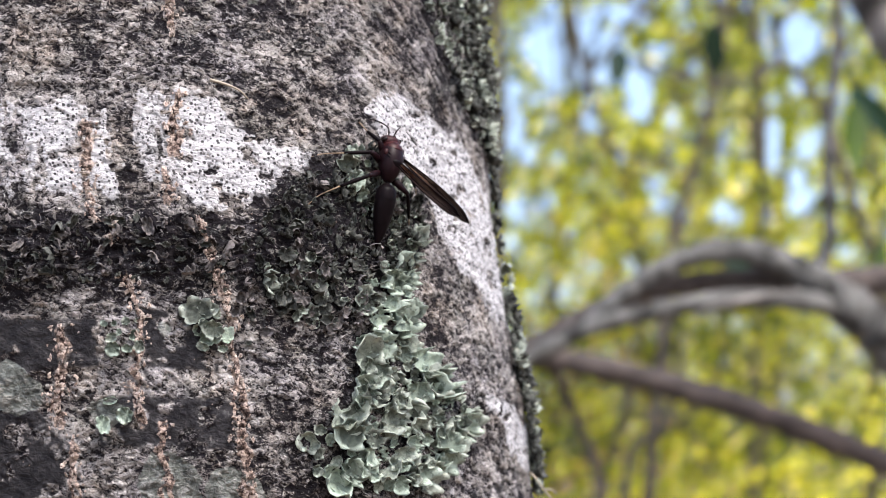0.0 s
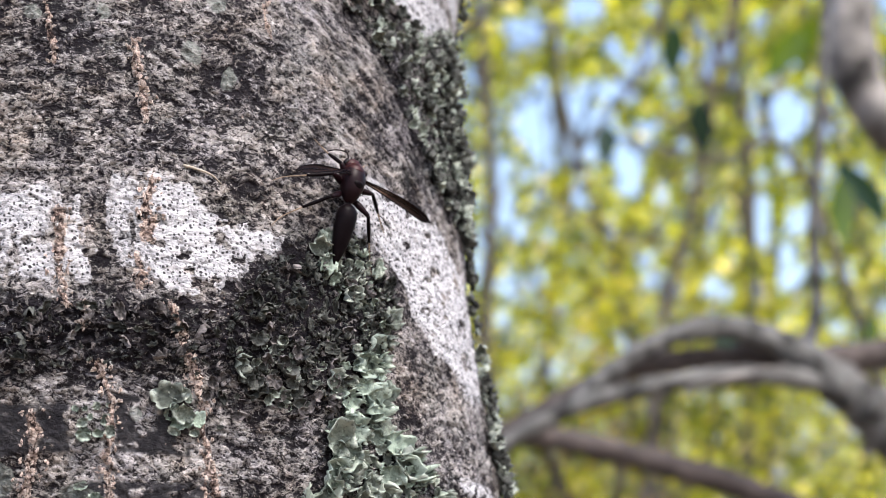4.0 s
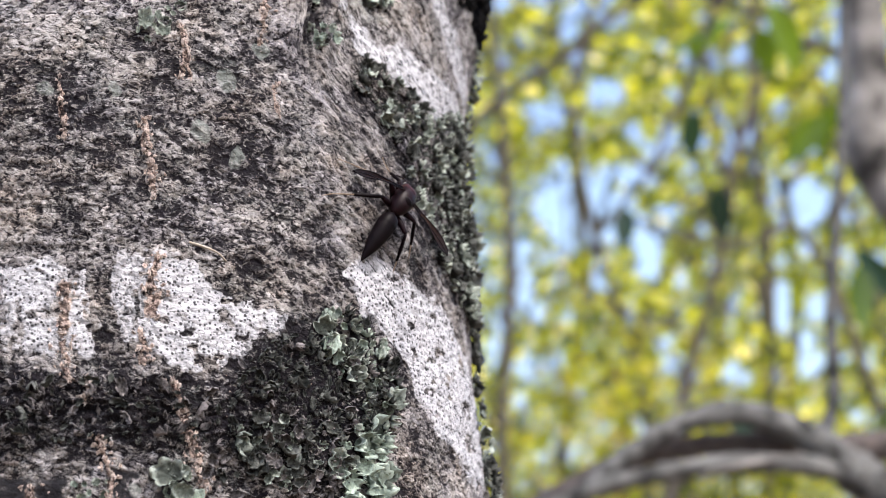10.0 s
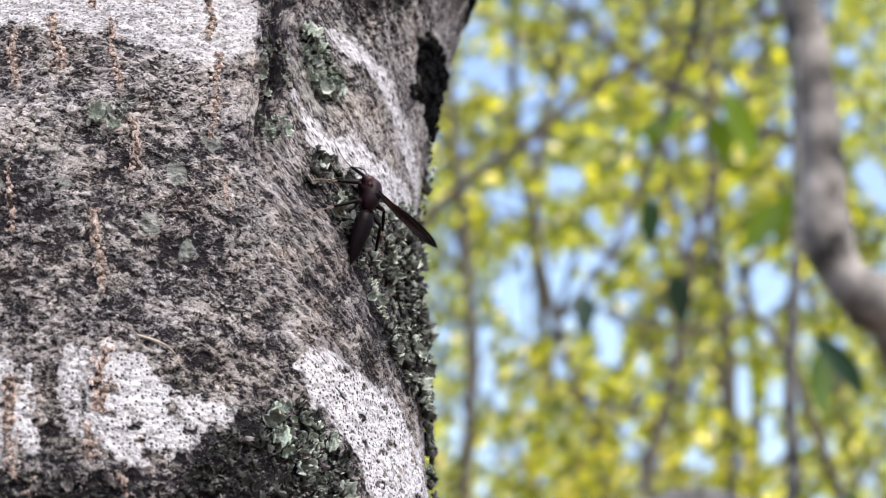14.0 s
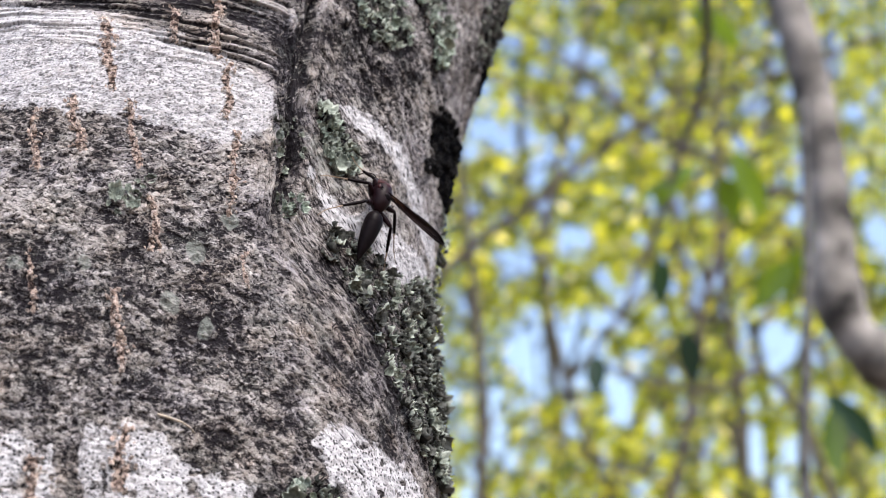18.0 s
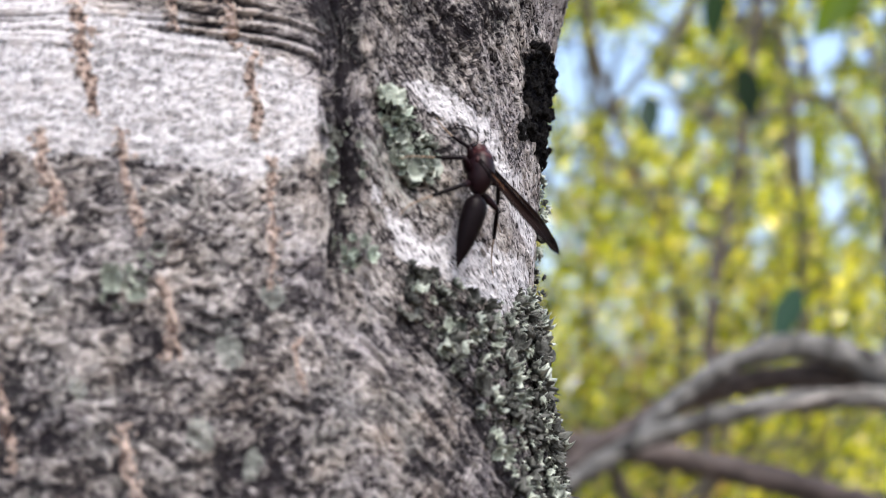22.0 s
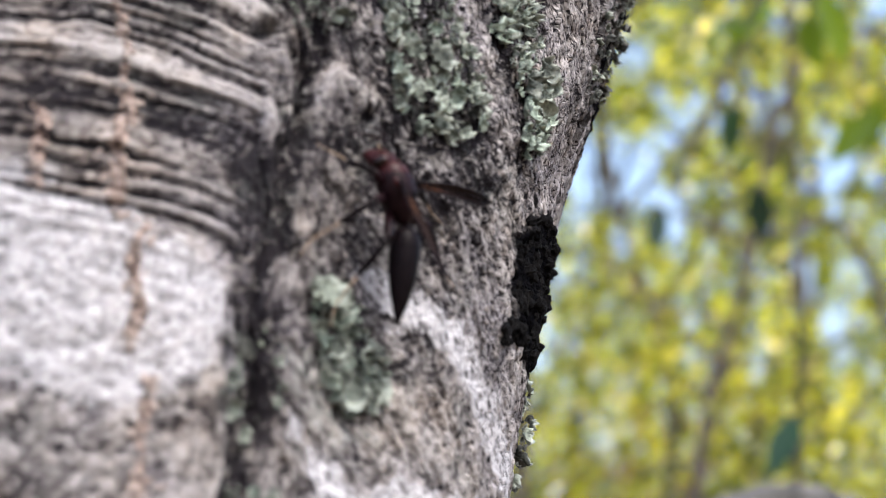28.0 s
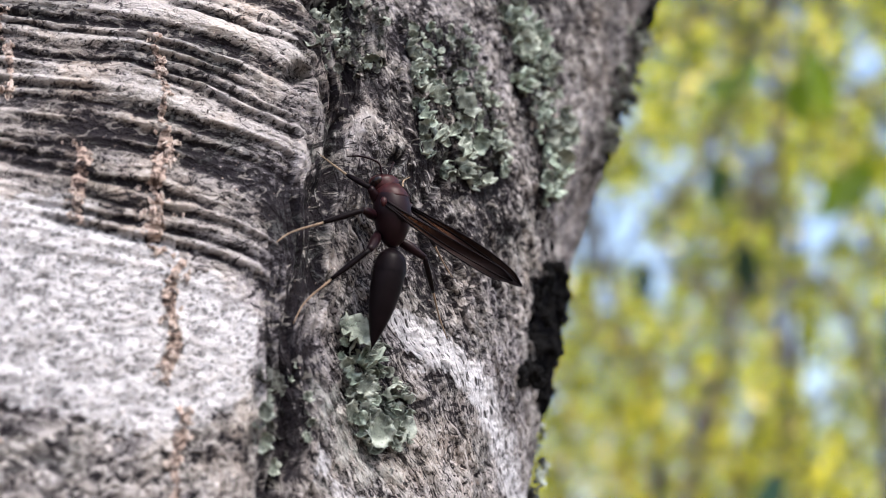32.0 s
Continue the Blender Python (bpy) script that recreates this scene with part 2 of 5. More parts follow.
def plain(name, colour, rough=0.6, spread=0.35, scale=40, metal=0.0, relief=0.0, reach=0.001):
    m, nt, bs = material(name, rough)
    n = noise_tex(nt, coords(nt), scale, 4, 0.6)
    lo, hi = tuple(v * (1 - spread) for v in colour), tuple(min(1, v * (1 + spread)) for v in colour)
    nt.links.new(ramp(nt, n, [(0.32, lo), (0.68, hi)]), bs.inputs["Base Color"])
    bs.inputs["Metallic"].default_value = metal
    if relief:
        bump(nt, bs, n, relief, reach)
    return m


def leaf_material(name, tones, through_light=0.45, higher=None):
    m, nt, bs = material(name, 0.25)
    bs.inputs["Specular IOR Level"].default_value = 0.6
    geo = nt.nodes.new("ShaderNodeNewGeometry")
    c = ramp(nt, geo.outputs["Random Per Island"], tones)
    # clumps of shade and sun painted into the leaf colour by position noise
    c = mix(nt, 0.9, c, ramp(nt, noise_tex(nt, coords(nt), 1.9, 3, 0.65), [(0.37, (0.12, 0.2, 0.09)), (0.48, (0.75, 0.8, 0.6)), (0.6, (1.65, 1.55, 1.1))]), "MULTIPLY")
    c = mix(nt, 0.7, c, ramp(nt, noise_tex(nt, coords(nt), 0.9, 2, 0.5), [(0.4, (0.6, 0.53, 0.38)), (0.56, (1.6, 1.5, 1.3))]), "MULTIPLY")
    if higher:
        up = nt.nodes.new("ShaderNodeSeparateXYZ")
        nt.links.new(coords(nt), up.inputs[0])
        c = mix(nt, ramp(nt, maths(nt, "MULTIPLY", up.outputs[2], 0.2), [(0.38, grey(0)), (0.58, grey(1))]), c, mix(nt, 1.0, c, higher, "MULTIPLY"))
    nt.links.new(c, bs.inputs["Base Color"])
    glow = nt.nodes.new("ShaderNodeBsdfTranslucent")
    nt.links.new(c, glow.inputs["Color"])
    both = nt.nodes.new("ShaderNodeMixShader")
    both.inputs[0].default_value = through_light
    nt.links.new(bs.outputs[0], both.inputs[1])
    nt.links.new(glow.outputs[0], both.inputs[2])
    nt.links.new(both.outputs[0], nt.nodes["Material Output"].inputs["Surface"])
    return m


BARK = bark_material()
LICHEN_PALE = lichen_material("pale_lichen", (0.27, 0.315, 0.27), (0.12, 0.148, 0.128), (0.06, 0.07, 0.06))
LICHEN_GREY = lichen_material("grey_lichen", (0.26, 0.285, 0.25), (0.08, 0.092, 0.082), (0.035, 0.035, 0.035))
LICHEN_DARK = lichen_material("dark_lichen", (0.075, 0.077, 0.072), (0.012, 0.012, 0.012), (0.012, 0.012, 0.012))
CRUST = lichen_material("curled_bark_crust", (0.14, 0.124, 0.126), (0.025, 0.022, 0.023), (0.015, 0.013, 0.013))
CORK_CRUMB = lichen_material("pink_brown_cork", (0.46, 0.325, 0.29), (0.12, 0.072, 0.064), (0.03, 0.02, 0.018))
CHAR = plain("charred_wood", (0.006, 0.0055, 0.006), 0.9, 0.6, 400, relief=0.8)
CHAR.node_tree.nodes["Principled BSDF"].inputs["Specular IOR Level"].default_value = 0.1


# ---------------------------------------------------------------- mesh helpers
def part(name, bm, mat, parent=None, label=""):
    me = bpy.data.meshes.new(name)
    bm.normal_update()
    bm.to_mesh(me)
    bm.free()
    me.materials.append(mat)
    ob = new(name, me)
    if parent:
        ob.parent = parent
    return tagged(ob, label)


def mesh_part(name, verts, faces, mat, parent=None, label="", smooth=True):
    me = bpy.data.meshes.new(name)
    me.from_pydata(verts, [], faces)
    me.polygons.foreach_set("use_smooth", [smooth] * len(me.polygons))
    me.materials.append(mat)
    me.update()
    ob = new(name, me)
    if parent:
        ob.parent = parent
    return tagged(ob, label)


def thing(name, label, category, group="", kind="", at=(0, 0, 0)):
    ob = new(name)
    ob.empty_display_size = 0.01
    ob.location = at
    return tagged(ob, label, category, group, kind)


def tube(path, radii, sides=10, rough=0.0, seed=0):
    """Verts and faces of a tapered, slightly knobbly rod along a path."""
    rng = np.random.default_rng(seed)
    verts, faces = [], []
    pts = [Vector(p) for p in path]
    side = None
    for i, p in enumerate(pts):
        d = (pts[min(i + 1, len(pts) - 1)] - pts[max(i - 1, 0)]).normalized()
        if side is None:
            side = d.orthogonal().normalized()
        side = (side - d * side.dot(d)).normalized()
        other = d.cross(side)
        for k in range(sides):
            a = 2 * math.pi * k / sides
            r = radii[i] * (1 + rough * (rng.random() - 0.5))
            verts.append(p + (side * math.cos(a) + other * math.sin(a)) * r)
    n = len(pts)
    for i in range(n - 1):
        for k in range(sides):
            a, b = i * sides + k, i * sides + (k + 1) % sides
            faces.append((a, b, b + sides, a + sides))
    faces.append(tuple(reversed(range(sides))))
    faces.append(tuple(range((n - 1) * sides, n * sides)))
    return verts, faces


def bend(points, steps=8):
    """A smooth line through points (Catmull-Rom)."""
    p = [Vector(q) for q in points]
    p = [p[0] * 2 - p[1]] + p + [p[-1] * 2 - p[-2]]
    out = []
    for i in range(1, len(p) - 2):
        for k in range(steps):
            t = k / steps
            out.append(0.5 * (2 * p[i] + (p[i + 1] - p[i - 1]) * t + (2 * p[i - 1] - 5 * p[i] + 4 * p[i + 1] - p[i + 2]) * t * t
                              + (3 * p[i] - p[i - 1] - 3 * p[i + 1] + p[i + 2]) * t ** 3))
    out.append(p[-2])
    return out


TABLES = np.random.default_rng(7).random((12, 256, 256))


def grain(x, y, seed=0):
    """Smooth noise, 0 to 1, at arrays of places."""
    tab = TABLES[seed % 12]
    xi, yi = np.floor(x).astype(int), np.floor(y).astype(int)
    u, v = x - xi, y - yi
    u, v = u * u * (3 - 2 * u), v * v * (3 - 2 * v)
    a, b, c, d = (tab[(yi + j) % 256, (xi + i) % 256] for j, i in ((0, 0), (0, 1), (1, 0), (1, 1)))
    return (a * (1 - u) + b * u) * (1 - v) + (c * (1 - u) + d * u) * v


def layers(x, y, octaves=4, gain=0.55, seed=0):
    total, top, amp = 0, 0, 1.0
    for o in range(octaves):
        total = total + amp * grain(x * 2 ** o + 17.3 * o, y * 2 ** o + 9.1 * o, seed + o)
        top += amp
        amp *= gain
    return total / top


def ridged(x, y, octaves=4, gain=0.55, seed=0):
    total, top, amp = 0, 0, 1.0
    for o in range(octaves):
        total = total + amp * (1 - np.abs(2 * grain(x * 2 ** o + 5.7 * o, y * 2 ** o + 3.3 * o, seed + o) - 1))
        top += amp
        amp *= gain
    return total / top


def step(a, b, x):
    t = np.clip((x - a) / (b - a), 0, 1)
    return t * t * (3 - 2 * t)


def inside(poly, s, z):
    """Signed distance to an outline: positive inside, in its own unit."""
    d = np.full(np.shape(s), 1e9)
    odd = np.zeros(np.shape(s), bool)
    for (x0, y0), (x1, y1) in zip(poly, poly[1:] + poly[:1]):
        ex, ey = x1 - x0, y1 - y0
        t = np.clip(((s - x0) * ex + (z - y0) * ey) / (ex * ex + ey * ey + 1e-9), 0, 1)
        d = np.minimum(d, np.hypot(s - x0 - t * ex, z - y0 - t * ey))
        odd ^= ((y0 > z) != (y1 > z)) & (s < ex * (z - y0) / (ey if abs(ey) > 1e-9 else 1e-9) + x0)
    return np.where(odd, d, -d)


# ---------------------------------------------------------------- the trunk (its plan in mm: s round the bark, z above the eye line)
EYE, RADIUS = 1300.0, 74.0
EDGE_Z = [-1300, -300, -40, -6, 10, 30, 50, 70, 95, 105, 120, 132, 147, 160, 175, 192, 230, 300]
EDGE_X = [60, 42, 26, 18, 16.5, 13, 10, 9, 7, 7, 8.5, 10.5, 13, 17, 20.5, 25.5, 36, 44]


def axis(z):
    q = np.clip(z, -60, 200) / 100
    return np.interp(z, EDGE_Z, EDGE_X) - RADIUS, 311.5 - 18 * q + 18.4 * q * q


SEAM_Z, SEAM_S = [96, 110, 124, 141, 152, 164, 176, 215], [50, 49, 48, 45, 43, 40, 36, 26]
WHITE = [
    [(-22, 57), (10, 58), (21, 60), (26, 59), (31, 55), (39, 52), (44, 51), (43, 47), (37, 47), (35, 43), (29, 38), (20, 41), (18, 44), (11, 41), (-22, 40)],
    [(54, 61), (60, 53), (68, 48), (75, 37), (92, 26), (105, 25), (108, 38), (104, 52), (92, 59), (74, 63), (62, 65)],
    [(77, 12), (90, 0), (112, -8), (114, 5), (92, 10)],
    [(-40, 152), (-13, 151), (20, 142), (29, 141), (36, 137), (41, 132), (43, 127), (42, 122), (37, 118), (30, 117), (20, 119), (10, 121), (-8, 122), (-40, 122)],
    [(56, 138), (62, 133), (72, 130), (83, 124), (102, 112), (116, 110), (110, 120), (90, 127), (81, 132), (66, 136)],
    [(53, 120), (59, 110), (72, 105), (86, 102), (108, 99), (114, 106), (99, 112), (83, 113), (67, 113), (60, 117)],
    [(57, 187), (62, 188), (72, 180), (78, 173), (76, 171), (69, 177)],
]
DARK = [
    ([(-40, 38), (27, 38), (36, 36), (30, 26), (16, 27), (-40, 25)], 0.4),
    ([(34, 44), (45, 49), (62, 44), (60, 34), (46, 30), (34, 38)], 0.3),
    ([(-40, 151), (10, 148), (26, 141), (33, 147), (20, 153), (-40, 159)], 0.22),
    ([(24, 30), (44, 31), (46, 12), (30, 4), (26, 14)], 0.1),
    ([(26, 142), (44, 131), (47, 142), (40, 152), (24, 155)], 0.12),
    ([(-30, 74), (10, 75), (15, 84), (4, 96), (-8, 104), (-30, 104)], 0.12),
]
ALGAE = [
    [(-30, 22), (3, 21.5), (2.4, 14), (-6.5, 13.6), (-12, 12), (-30, 11.5)],
    [(9.5, 23.2), (22.5, 23.2), (21.5, 13), (9.2, 13.8)],
    [(1.5, 8.9), (23, 8.9), (22.5, 0.6), (1, 0.6)],
    [(-30, 6.8), (-9, 6.6), (-5, 2.2), (-5.5, -9), (-30, -9)],
]
# cork streaks: where each begins and ends (s, z), and its half width
CORK = [(4.8, 54.5, 5.0, 36.6, 1.1), (20.9, 60, 20.1, 48.2, 1.2), (17.4, 46.4, 17.7, 40, 1.0), (22.6, 39, 24.6, 26, 1.0), (10.2, 29, 7.4, 3.8, 1.1),
        (-3.3, 21, -5.4, 3.8, 1.5), (25.2, 28, 24, -9, 1.3), (11.7, 5.6, 10.2, -9, 1.1), (-3.2, 2.9, -3.5, -9, 0.9), (7.5, 38.5, 7.3, 33.5, 0.8),
        (19.3, 80, 19.7, 69.5, 0.6), (18.6, 85, 19.6, 72, 0.9), (3.2, 92, 4.4, 79, 0.8), (24.6, 99.5, 25.1, 92.5, 0.8)]
CORK_UP = [(-2.3, 122.5, 1.8, 108, 0.8), (3.9, 126, 9.4, 112.5, 1.0), (14.6, 126, 20.6, 109.5, 1.0), (5, 145.8, 11, 127, 1.5), (16.5, 166.5, 23, 154, 0.7),
           (23, 154, 27.7, 138, 1.0), (15.7, 150.7, 18.7, 140.5, 0.8), (30.8, 138.5, 33.5, 123.8, 0.8), (36.4, 121.8, 38.6, 102, 0.8), (23, 105, 24.3, 93, 0.6),
           (26.6, 145, 27.4, 140, 0.6), (-1.5, 168.6, 4.9, 155.7, 0.6), (42.6, 96, 42.7, 88, 0.5)]
DISCS = [(33.1, 94.3, 2.2), (27.2, 83.4, 1.9), (0.4, 88.3, 1.6), (33.8, 78.5, 1.9), (39, 101, 1.3), (13, 90.5, 1.5), (2.8, 6.4, 2.7), (14, 19.5, 1.2), (12, -6, 5), (22, -6.5, 4.5), (-12, 10, 4)]


UNDER_LICHEN = [
    [(33, 44), (44, 51), (60, 54), (66, 44), (62, 30), (56, 21), (44, 22), (32, 24), (30, 32)],
    [(46, 21), (58, 21), (75, 8), (66, -2), (56, -8), (35, -6), (34, 4), (44, 9)],
    [(60, 107), (84, 104), (102, 108), (118, 98), (120, 60), (96, 62), (84, 69), (75, 82), (62, 98)],
    [(52, 136), (59, 136), (67, 128), (69, 120), (62, 119), (56, 124)],
    [(44, 177), (56, 178), (71, 160), (66, 155), (56, 156)],
    [(58, 189), (67, 185), (89, 162), (82, 157), (62, 178)],
]


def streak_line(streak, z):
    """Where a cork streak runs, round the bark, at a height."""
    s0, z0, s1, z1, _ = streak
    line = s0 + (s1 - s0) * (z - z0) / (z1 - z0)
    return line + 1.5 * (grain(z / 6 + s0, z * 0, 4) - 0.5) + 0.8 * (grain(z / 1.7 + s0, z * 0 + 3, 5) - 0.5)


def outlines(shapes, s, z):
    return np.max([inside(p, s, z) for p in shapes], 0)


def relief(s, z):
    """Height of the bark over the round trunk (mm), and its growth maps."""
    big = layers(s / 17, z / 17, 3, seed=5) - 0.5
    warp_s = s + 5.0 * (layers(s / 8, z / 8, 5, 0.6, seed=1) - 0.5)
    warp_z = z + 5.0 * (layers(s / 8 + 40, z / 8, 5, 0.6, seed=2) - 0.5)
    seam = s - np.interp(z, SEAM_Z, SEAM_S) - 4.0 * (layers(s / 14, z / 12, 2, 0.4, seed=9) - 0.5)
    seam_on = step(96, 112, z)
    right = step(-2, 8, seam) * step(80, 110, z)
    sweeping = np.clip(step(34, 62, s) * 0.5 * step(10, 75, z) + 0.9 * right, 0, 1)
    wrinkled = step(132, 142, z - 0.10 * (30 - s)) * step(0, -7, seam)
    near = np.exp(-((seam + 0.5) / np.where(seam > -0.5, 4.0, 4.2)) ** 2) * seam_on
    # cork streaks
    cork = np.zeros_like(s)
    for streak in CORK + CORK_UP:
        _, z1, _, z0, wide = streak
        off = s - streak_line(streak, z)
        width = wide * (0.35 + 1.1 * grain(z / 2.2 + z0 * 3, z * 0 + 8, 6))
        cork = np.maximum(cork, step(1.15, 0.35, np.abs(off) / width) * step(z0 - 1, z0 + 2, z) * step(z1 + 1, z1 - 2, z))
    cork = cork * step(0.25, 0.5, layers(s / 1.2, z / 1.6, 2, seed=11) + 0.12)
    # pale crusts
    crust = outlines(WHITE[:1] + WHITE[3:4], warp_s, warp_z) * 0.5
    streaky = outlines(WHITE[1:3] + WHITE[4:], warp_s, warp_z)
    streaky = streaky + 5.0 * (layers(s / 4.5, z / 4.5, 4, 0.6, seed=9) - 0.5)
    grainy = ridged((0.66 * s + 0.75 * z) / 1.5, (0.75 * s - 0.66 * z) / 10, 3, 0.6, seed=3)
    white = np.maximum(step(-0.8, 1.0, crust + 2.0 * (layers(s / 2.2, z / 2.2, 4, 0.6, seed=8) - 0.5)),
                       step(-1.5, 2.0, streaky) * step(0.42, 0.58, grainy + (0.24 + 0.22 * step(90, 100, z)) * step(-0.5, 4, streaky)))
    column = layers(s / 3.6, z / 22, 4, 0.6, seed=8)
    white = white * (1 - 0.6 * step(0.53, 0.62, column + 0.3 * (layers(s / 1.5, z / 2, 3, seed=2) - 0.5)) * step(21, 10, s) * step(70, 60, z))
    for ms, mw in ((12.2, 1.8), (17.2, 1.1), (4.6, 1.2), (-6, 2.5)):
        stain = np.exp(-((s - ms - 2.5 * (layers(s / 6, z / 9, 3, seed=4) - 0.5)) / mw) ** 2) * step(62, 56, z) * step(0.38, 0.55, layers(s / 1.8, z / 3.5, 3, 0.6, seed=1) + 0.08 * step(52, 44, z))
        white = white * (1 - 0.55 * stain)
    white = white * (1 - 0.27 * step(100, 110, z) * (1 - right))
    white = white * (1 - 0.9 * cork) * (1 - step(0.6, 0.7, layers(s / 3.2, z / 2.2, 4, 0.6, seed=6)) * 0.8 * step(70, 60, z))
    # black algae
    dark = np.max([k * step(-2.0, 2.0, inside(p, 0.3 * warp_s + 0.7 * s, 0.3 * warp_z + 0.7 * z)) for p, k in DARK], 0)
    algae = step(-0.35, 0.35, outlines(ALGAE, 0.25 * warp_s + 0.75 * s, 0.25 * warp_z + 0.75 * z) + 1.1 * (layers(s / 1.4, z / 1.4, 3, 0.6, seed=3) - 0.5)) * (1 - cork) * step(0.68, 0.6, layers(s / 3, z / 3, 3, 0.6, seed=10))
    under = step(-1.5, 1.2, outlines(UNDER_LICHEN, warp_s, warp_z))
    # flaky grey bark: pale plates proud of a darker ground; recess shade put into tone
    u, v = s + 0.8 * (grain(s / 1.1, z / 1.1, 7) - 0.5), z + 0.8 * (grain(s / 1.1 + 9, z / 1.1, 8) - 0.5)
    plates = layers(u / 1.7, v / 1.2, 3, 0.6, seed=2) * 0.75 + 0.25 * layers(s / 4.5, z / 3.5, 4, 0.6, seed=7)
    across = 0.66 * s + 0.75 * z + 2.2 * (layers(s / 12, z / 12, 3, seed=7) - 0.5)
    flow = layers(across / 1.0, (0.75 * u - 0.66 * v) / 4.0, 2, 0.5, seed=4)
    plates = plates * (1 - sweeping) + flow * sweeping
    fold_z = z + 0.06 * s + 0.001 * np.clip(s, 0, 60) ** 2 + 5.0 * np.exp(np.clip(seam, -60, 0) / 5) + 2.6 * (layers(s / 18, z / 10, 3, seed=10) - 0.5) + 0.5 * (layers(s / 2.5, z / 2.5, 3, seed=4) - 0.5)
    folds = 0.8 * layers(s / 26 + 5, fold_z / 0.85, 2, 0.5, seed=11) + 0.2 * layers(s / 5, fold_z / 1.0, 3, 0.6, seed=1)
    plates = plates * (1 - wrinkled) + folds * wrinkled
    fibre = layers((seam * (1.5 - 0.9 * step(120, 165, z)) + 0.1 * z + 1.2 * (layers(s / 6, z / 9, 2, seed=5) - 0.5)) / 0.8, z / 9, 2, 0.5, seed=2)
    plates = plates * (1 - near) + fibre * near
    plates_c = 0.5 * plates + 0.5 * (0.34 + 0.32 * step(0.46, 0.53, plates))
    # fold valleys toned darker than crests, painting the shade of the relief
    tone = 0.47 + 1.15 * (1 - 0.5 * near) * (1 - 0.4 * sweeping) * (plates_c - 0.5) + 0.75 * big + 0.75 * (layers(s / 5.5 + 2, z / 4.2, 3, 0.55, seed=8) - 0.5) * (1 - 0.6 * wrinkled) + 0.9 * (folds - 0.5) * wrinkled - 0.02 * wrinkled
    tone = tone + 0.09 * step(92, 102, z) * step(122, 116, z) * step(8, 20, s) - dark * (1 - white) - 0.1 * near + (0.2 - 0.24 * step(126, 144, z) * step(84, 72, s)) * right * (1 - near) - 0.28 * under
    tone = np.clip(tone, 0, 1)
    # height
    high = 1.6 * (layers(s / 30, z / 30, 2, seed=6) - 0.5)
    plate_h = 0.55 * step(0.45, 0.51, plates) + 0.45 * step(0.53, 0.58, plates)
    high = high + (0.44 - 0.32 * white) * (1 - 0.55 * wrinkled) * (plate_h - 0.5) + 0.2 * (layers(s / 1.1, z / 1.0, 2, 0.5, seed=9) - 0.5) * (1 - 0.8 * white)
    crumbly = ridged(s / 3.0, z / 2.2, 3, 0.6, seed=7) - 0.45
    high = high + (2.0 * step(-2.5, 3.5, inside(DARK[0][0], warp_s, warp_z)) + 0.3) * crumbly * (1 - 0.8 * sweeping) * (1 - 0.7 * white)
    high = high + sweeping * 0.4 * (flow - 0.5) + 0.3 * white * (1 - sweeping) + 0.55 * white * (layers(s / 1.9, z / 1.15, 4, 0.6, seed=3) - 0.5)
    high = high + wrinkled * 2.2 * (folds - 0.5)
    high = high + near * 2.8 * (fibre - 0.5)
    high = high - seam_on * ((1.0 + 2.6 * grain(z / 9, z * 0 + 2, 3)) * np.exp(-(seam / 1.3) ** 2) - 1.0 * np.exp(-((seam + 5) / 4.5) ** 2) - 0.8 * np.exp(-((seam - 4) / 2.2) ** 2))
    high = high - 2.4 * np.exp(-(((s - 60) / 9) ** 2 + ((z - 128) / 26) ** 2))
    high = high - 3.0 * np.exp(-(((s - 104) / 15) ** 2 + ((z - 159) / 9) ** 2))
    high = high * (1 - 0.6 * algae)
    # hollows are sunk, and the shade inside them is painted into tone
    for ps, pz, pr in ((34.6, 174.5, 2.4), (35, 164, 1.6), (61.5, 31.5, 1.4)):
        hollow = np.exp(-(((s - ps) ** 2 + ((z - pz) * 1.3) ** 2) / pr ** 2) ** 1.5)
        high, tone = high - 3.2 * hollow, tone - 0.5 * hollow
    high = high + 0.55 * cork * (layers(s / 0.8, z / 0.8, 2, seed=5) + 0.2)
    # fissures that lean towards the fork, and knobbly ridges beside its seam
    lean = s + 0.42 * z + 3.0 * (layers(s / 7, z / 7, 3, 0.5, seed=6) - 0.5)
    split = step(0.055, 0.012, np.abs(layers(lean / 2.4, z / 15, 2, 0.4, seed=5) - 0.5)) * right * step(126, 140, z) * step(0.35, 0.55, layers(s / 6, z / 9, 2, seed=11))
    knob = ridged((seam * 1.2 + 0.1 * z) / 3.0, z / 5.0, 3, 0.6, seed=8) - 0.5
    split = np.maximum(split, 0.8 * near * step(0.06, 0.015, np.abs(layers((seam + 0.2 * z) / 1.7, z / 12, 2, 0.4, seed=7) - 0.5)))
    high = high - 1.0 * split + 1.6 * near * step(120, 140, z) * knob + 0.7 * right * step(130, 145, z) * (layers(s / 1.6, z / 2.4, 3, 0.6, seed=2) - 0.5)
    # shade inside the fissures and the seam also goes into tone
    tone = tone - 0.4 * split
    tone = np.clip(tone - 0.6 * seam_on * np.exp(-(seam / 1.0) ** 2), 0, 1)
    green = 0.3 * step(0.55, 0.68, layers(s / 12 + 3, z / 12, 4, 0.6, seed=9)) + 0.1 * near * step(0.45, 0.7, layers(s / 6, z / 6, 2, seed=3))
    for ds, dz, dr in DISCS:
        green = np.maximum(green, 0.95 * step(0.5, -0.3, np.hypot(warp_s - ds, warp_z - dz) - dr) * (1 - cork))
    green = np.maximum(green, step(-3, 3, inside([(48, 128), (66, 130), (72, 116), (56, 112)], warp_s, warp_z)) * 0.55)
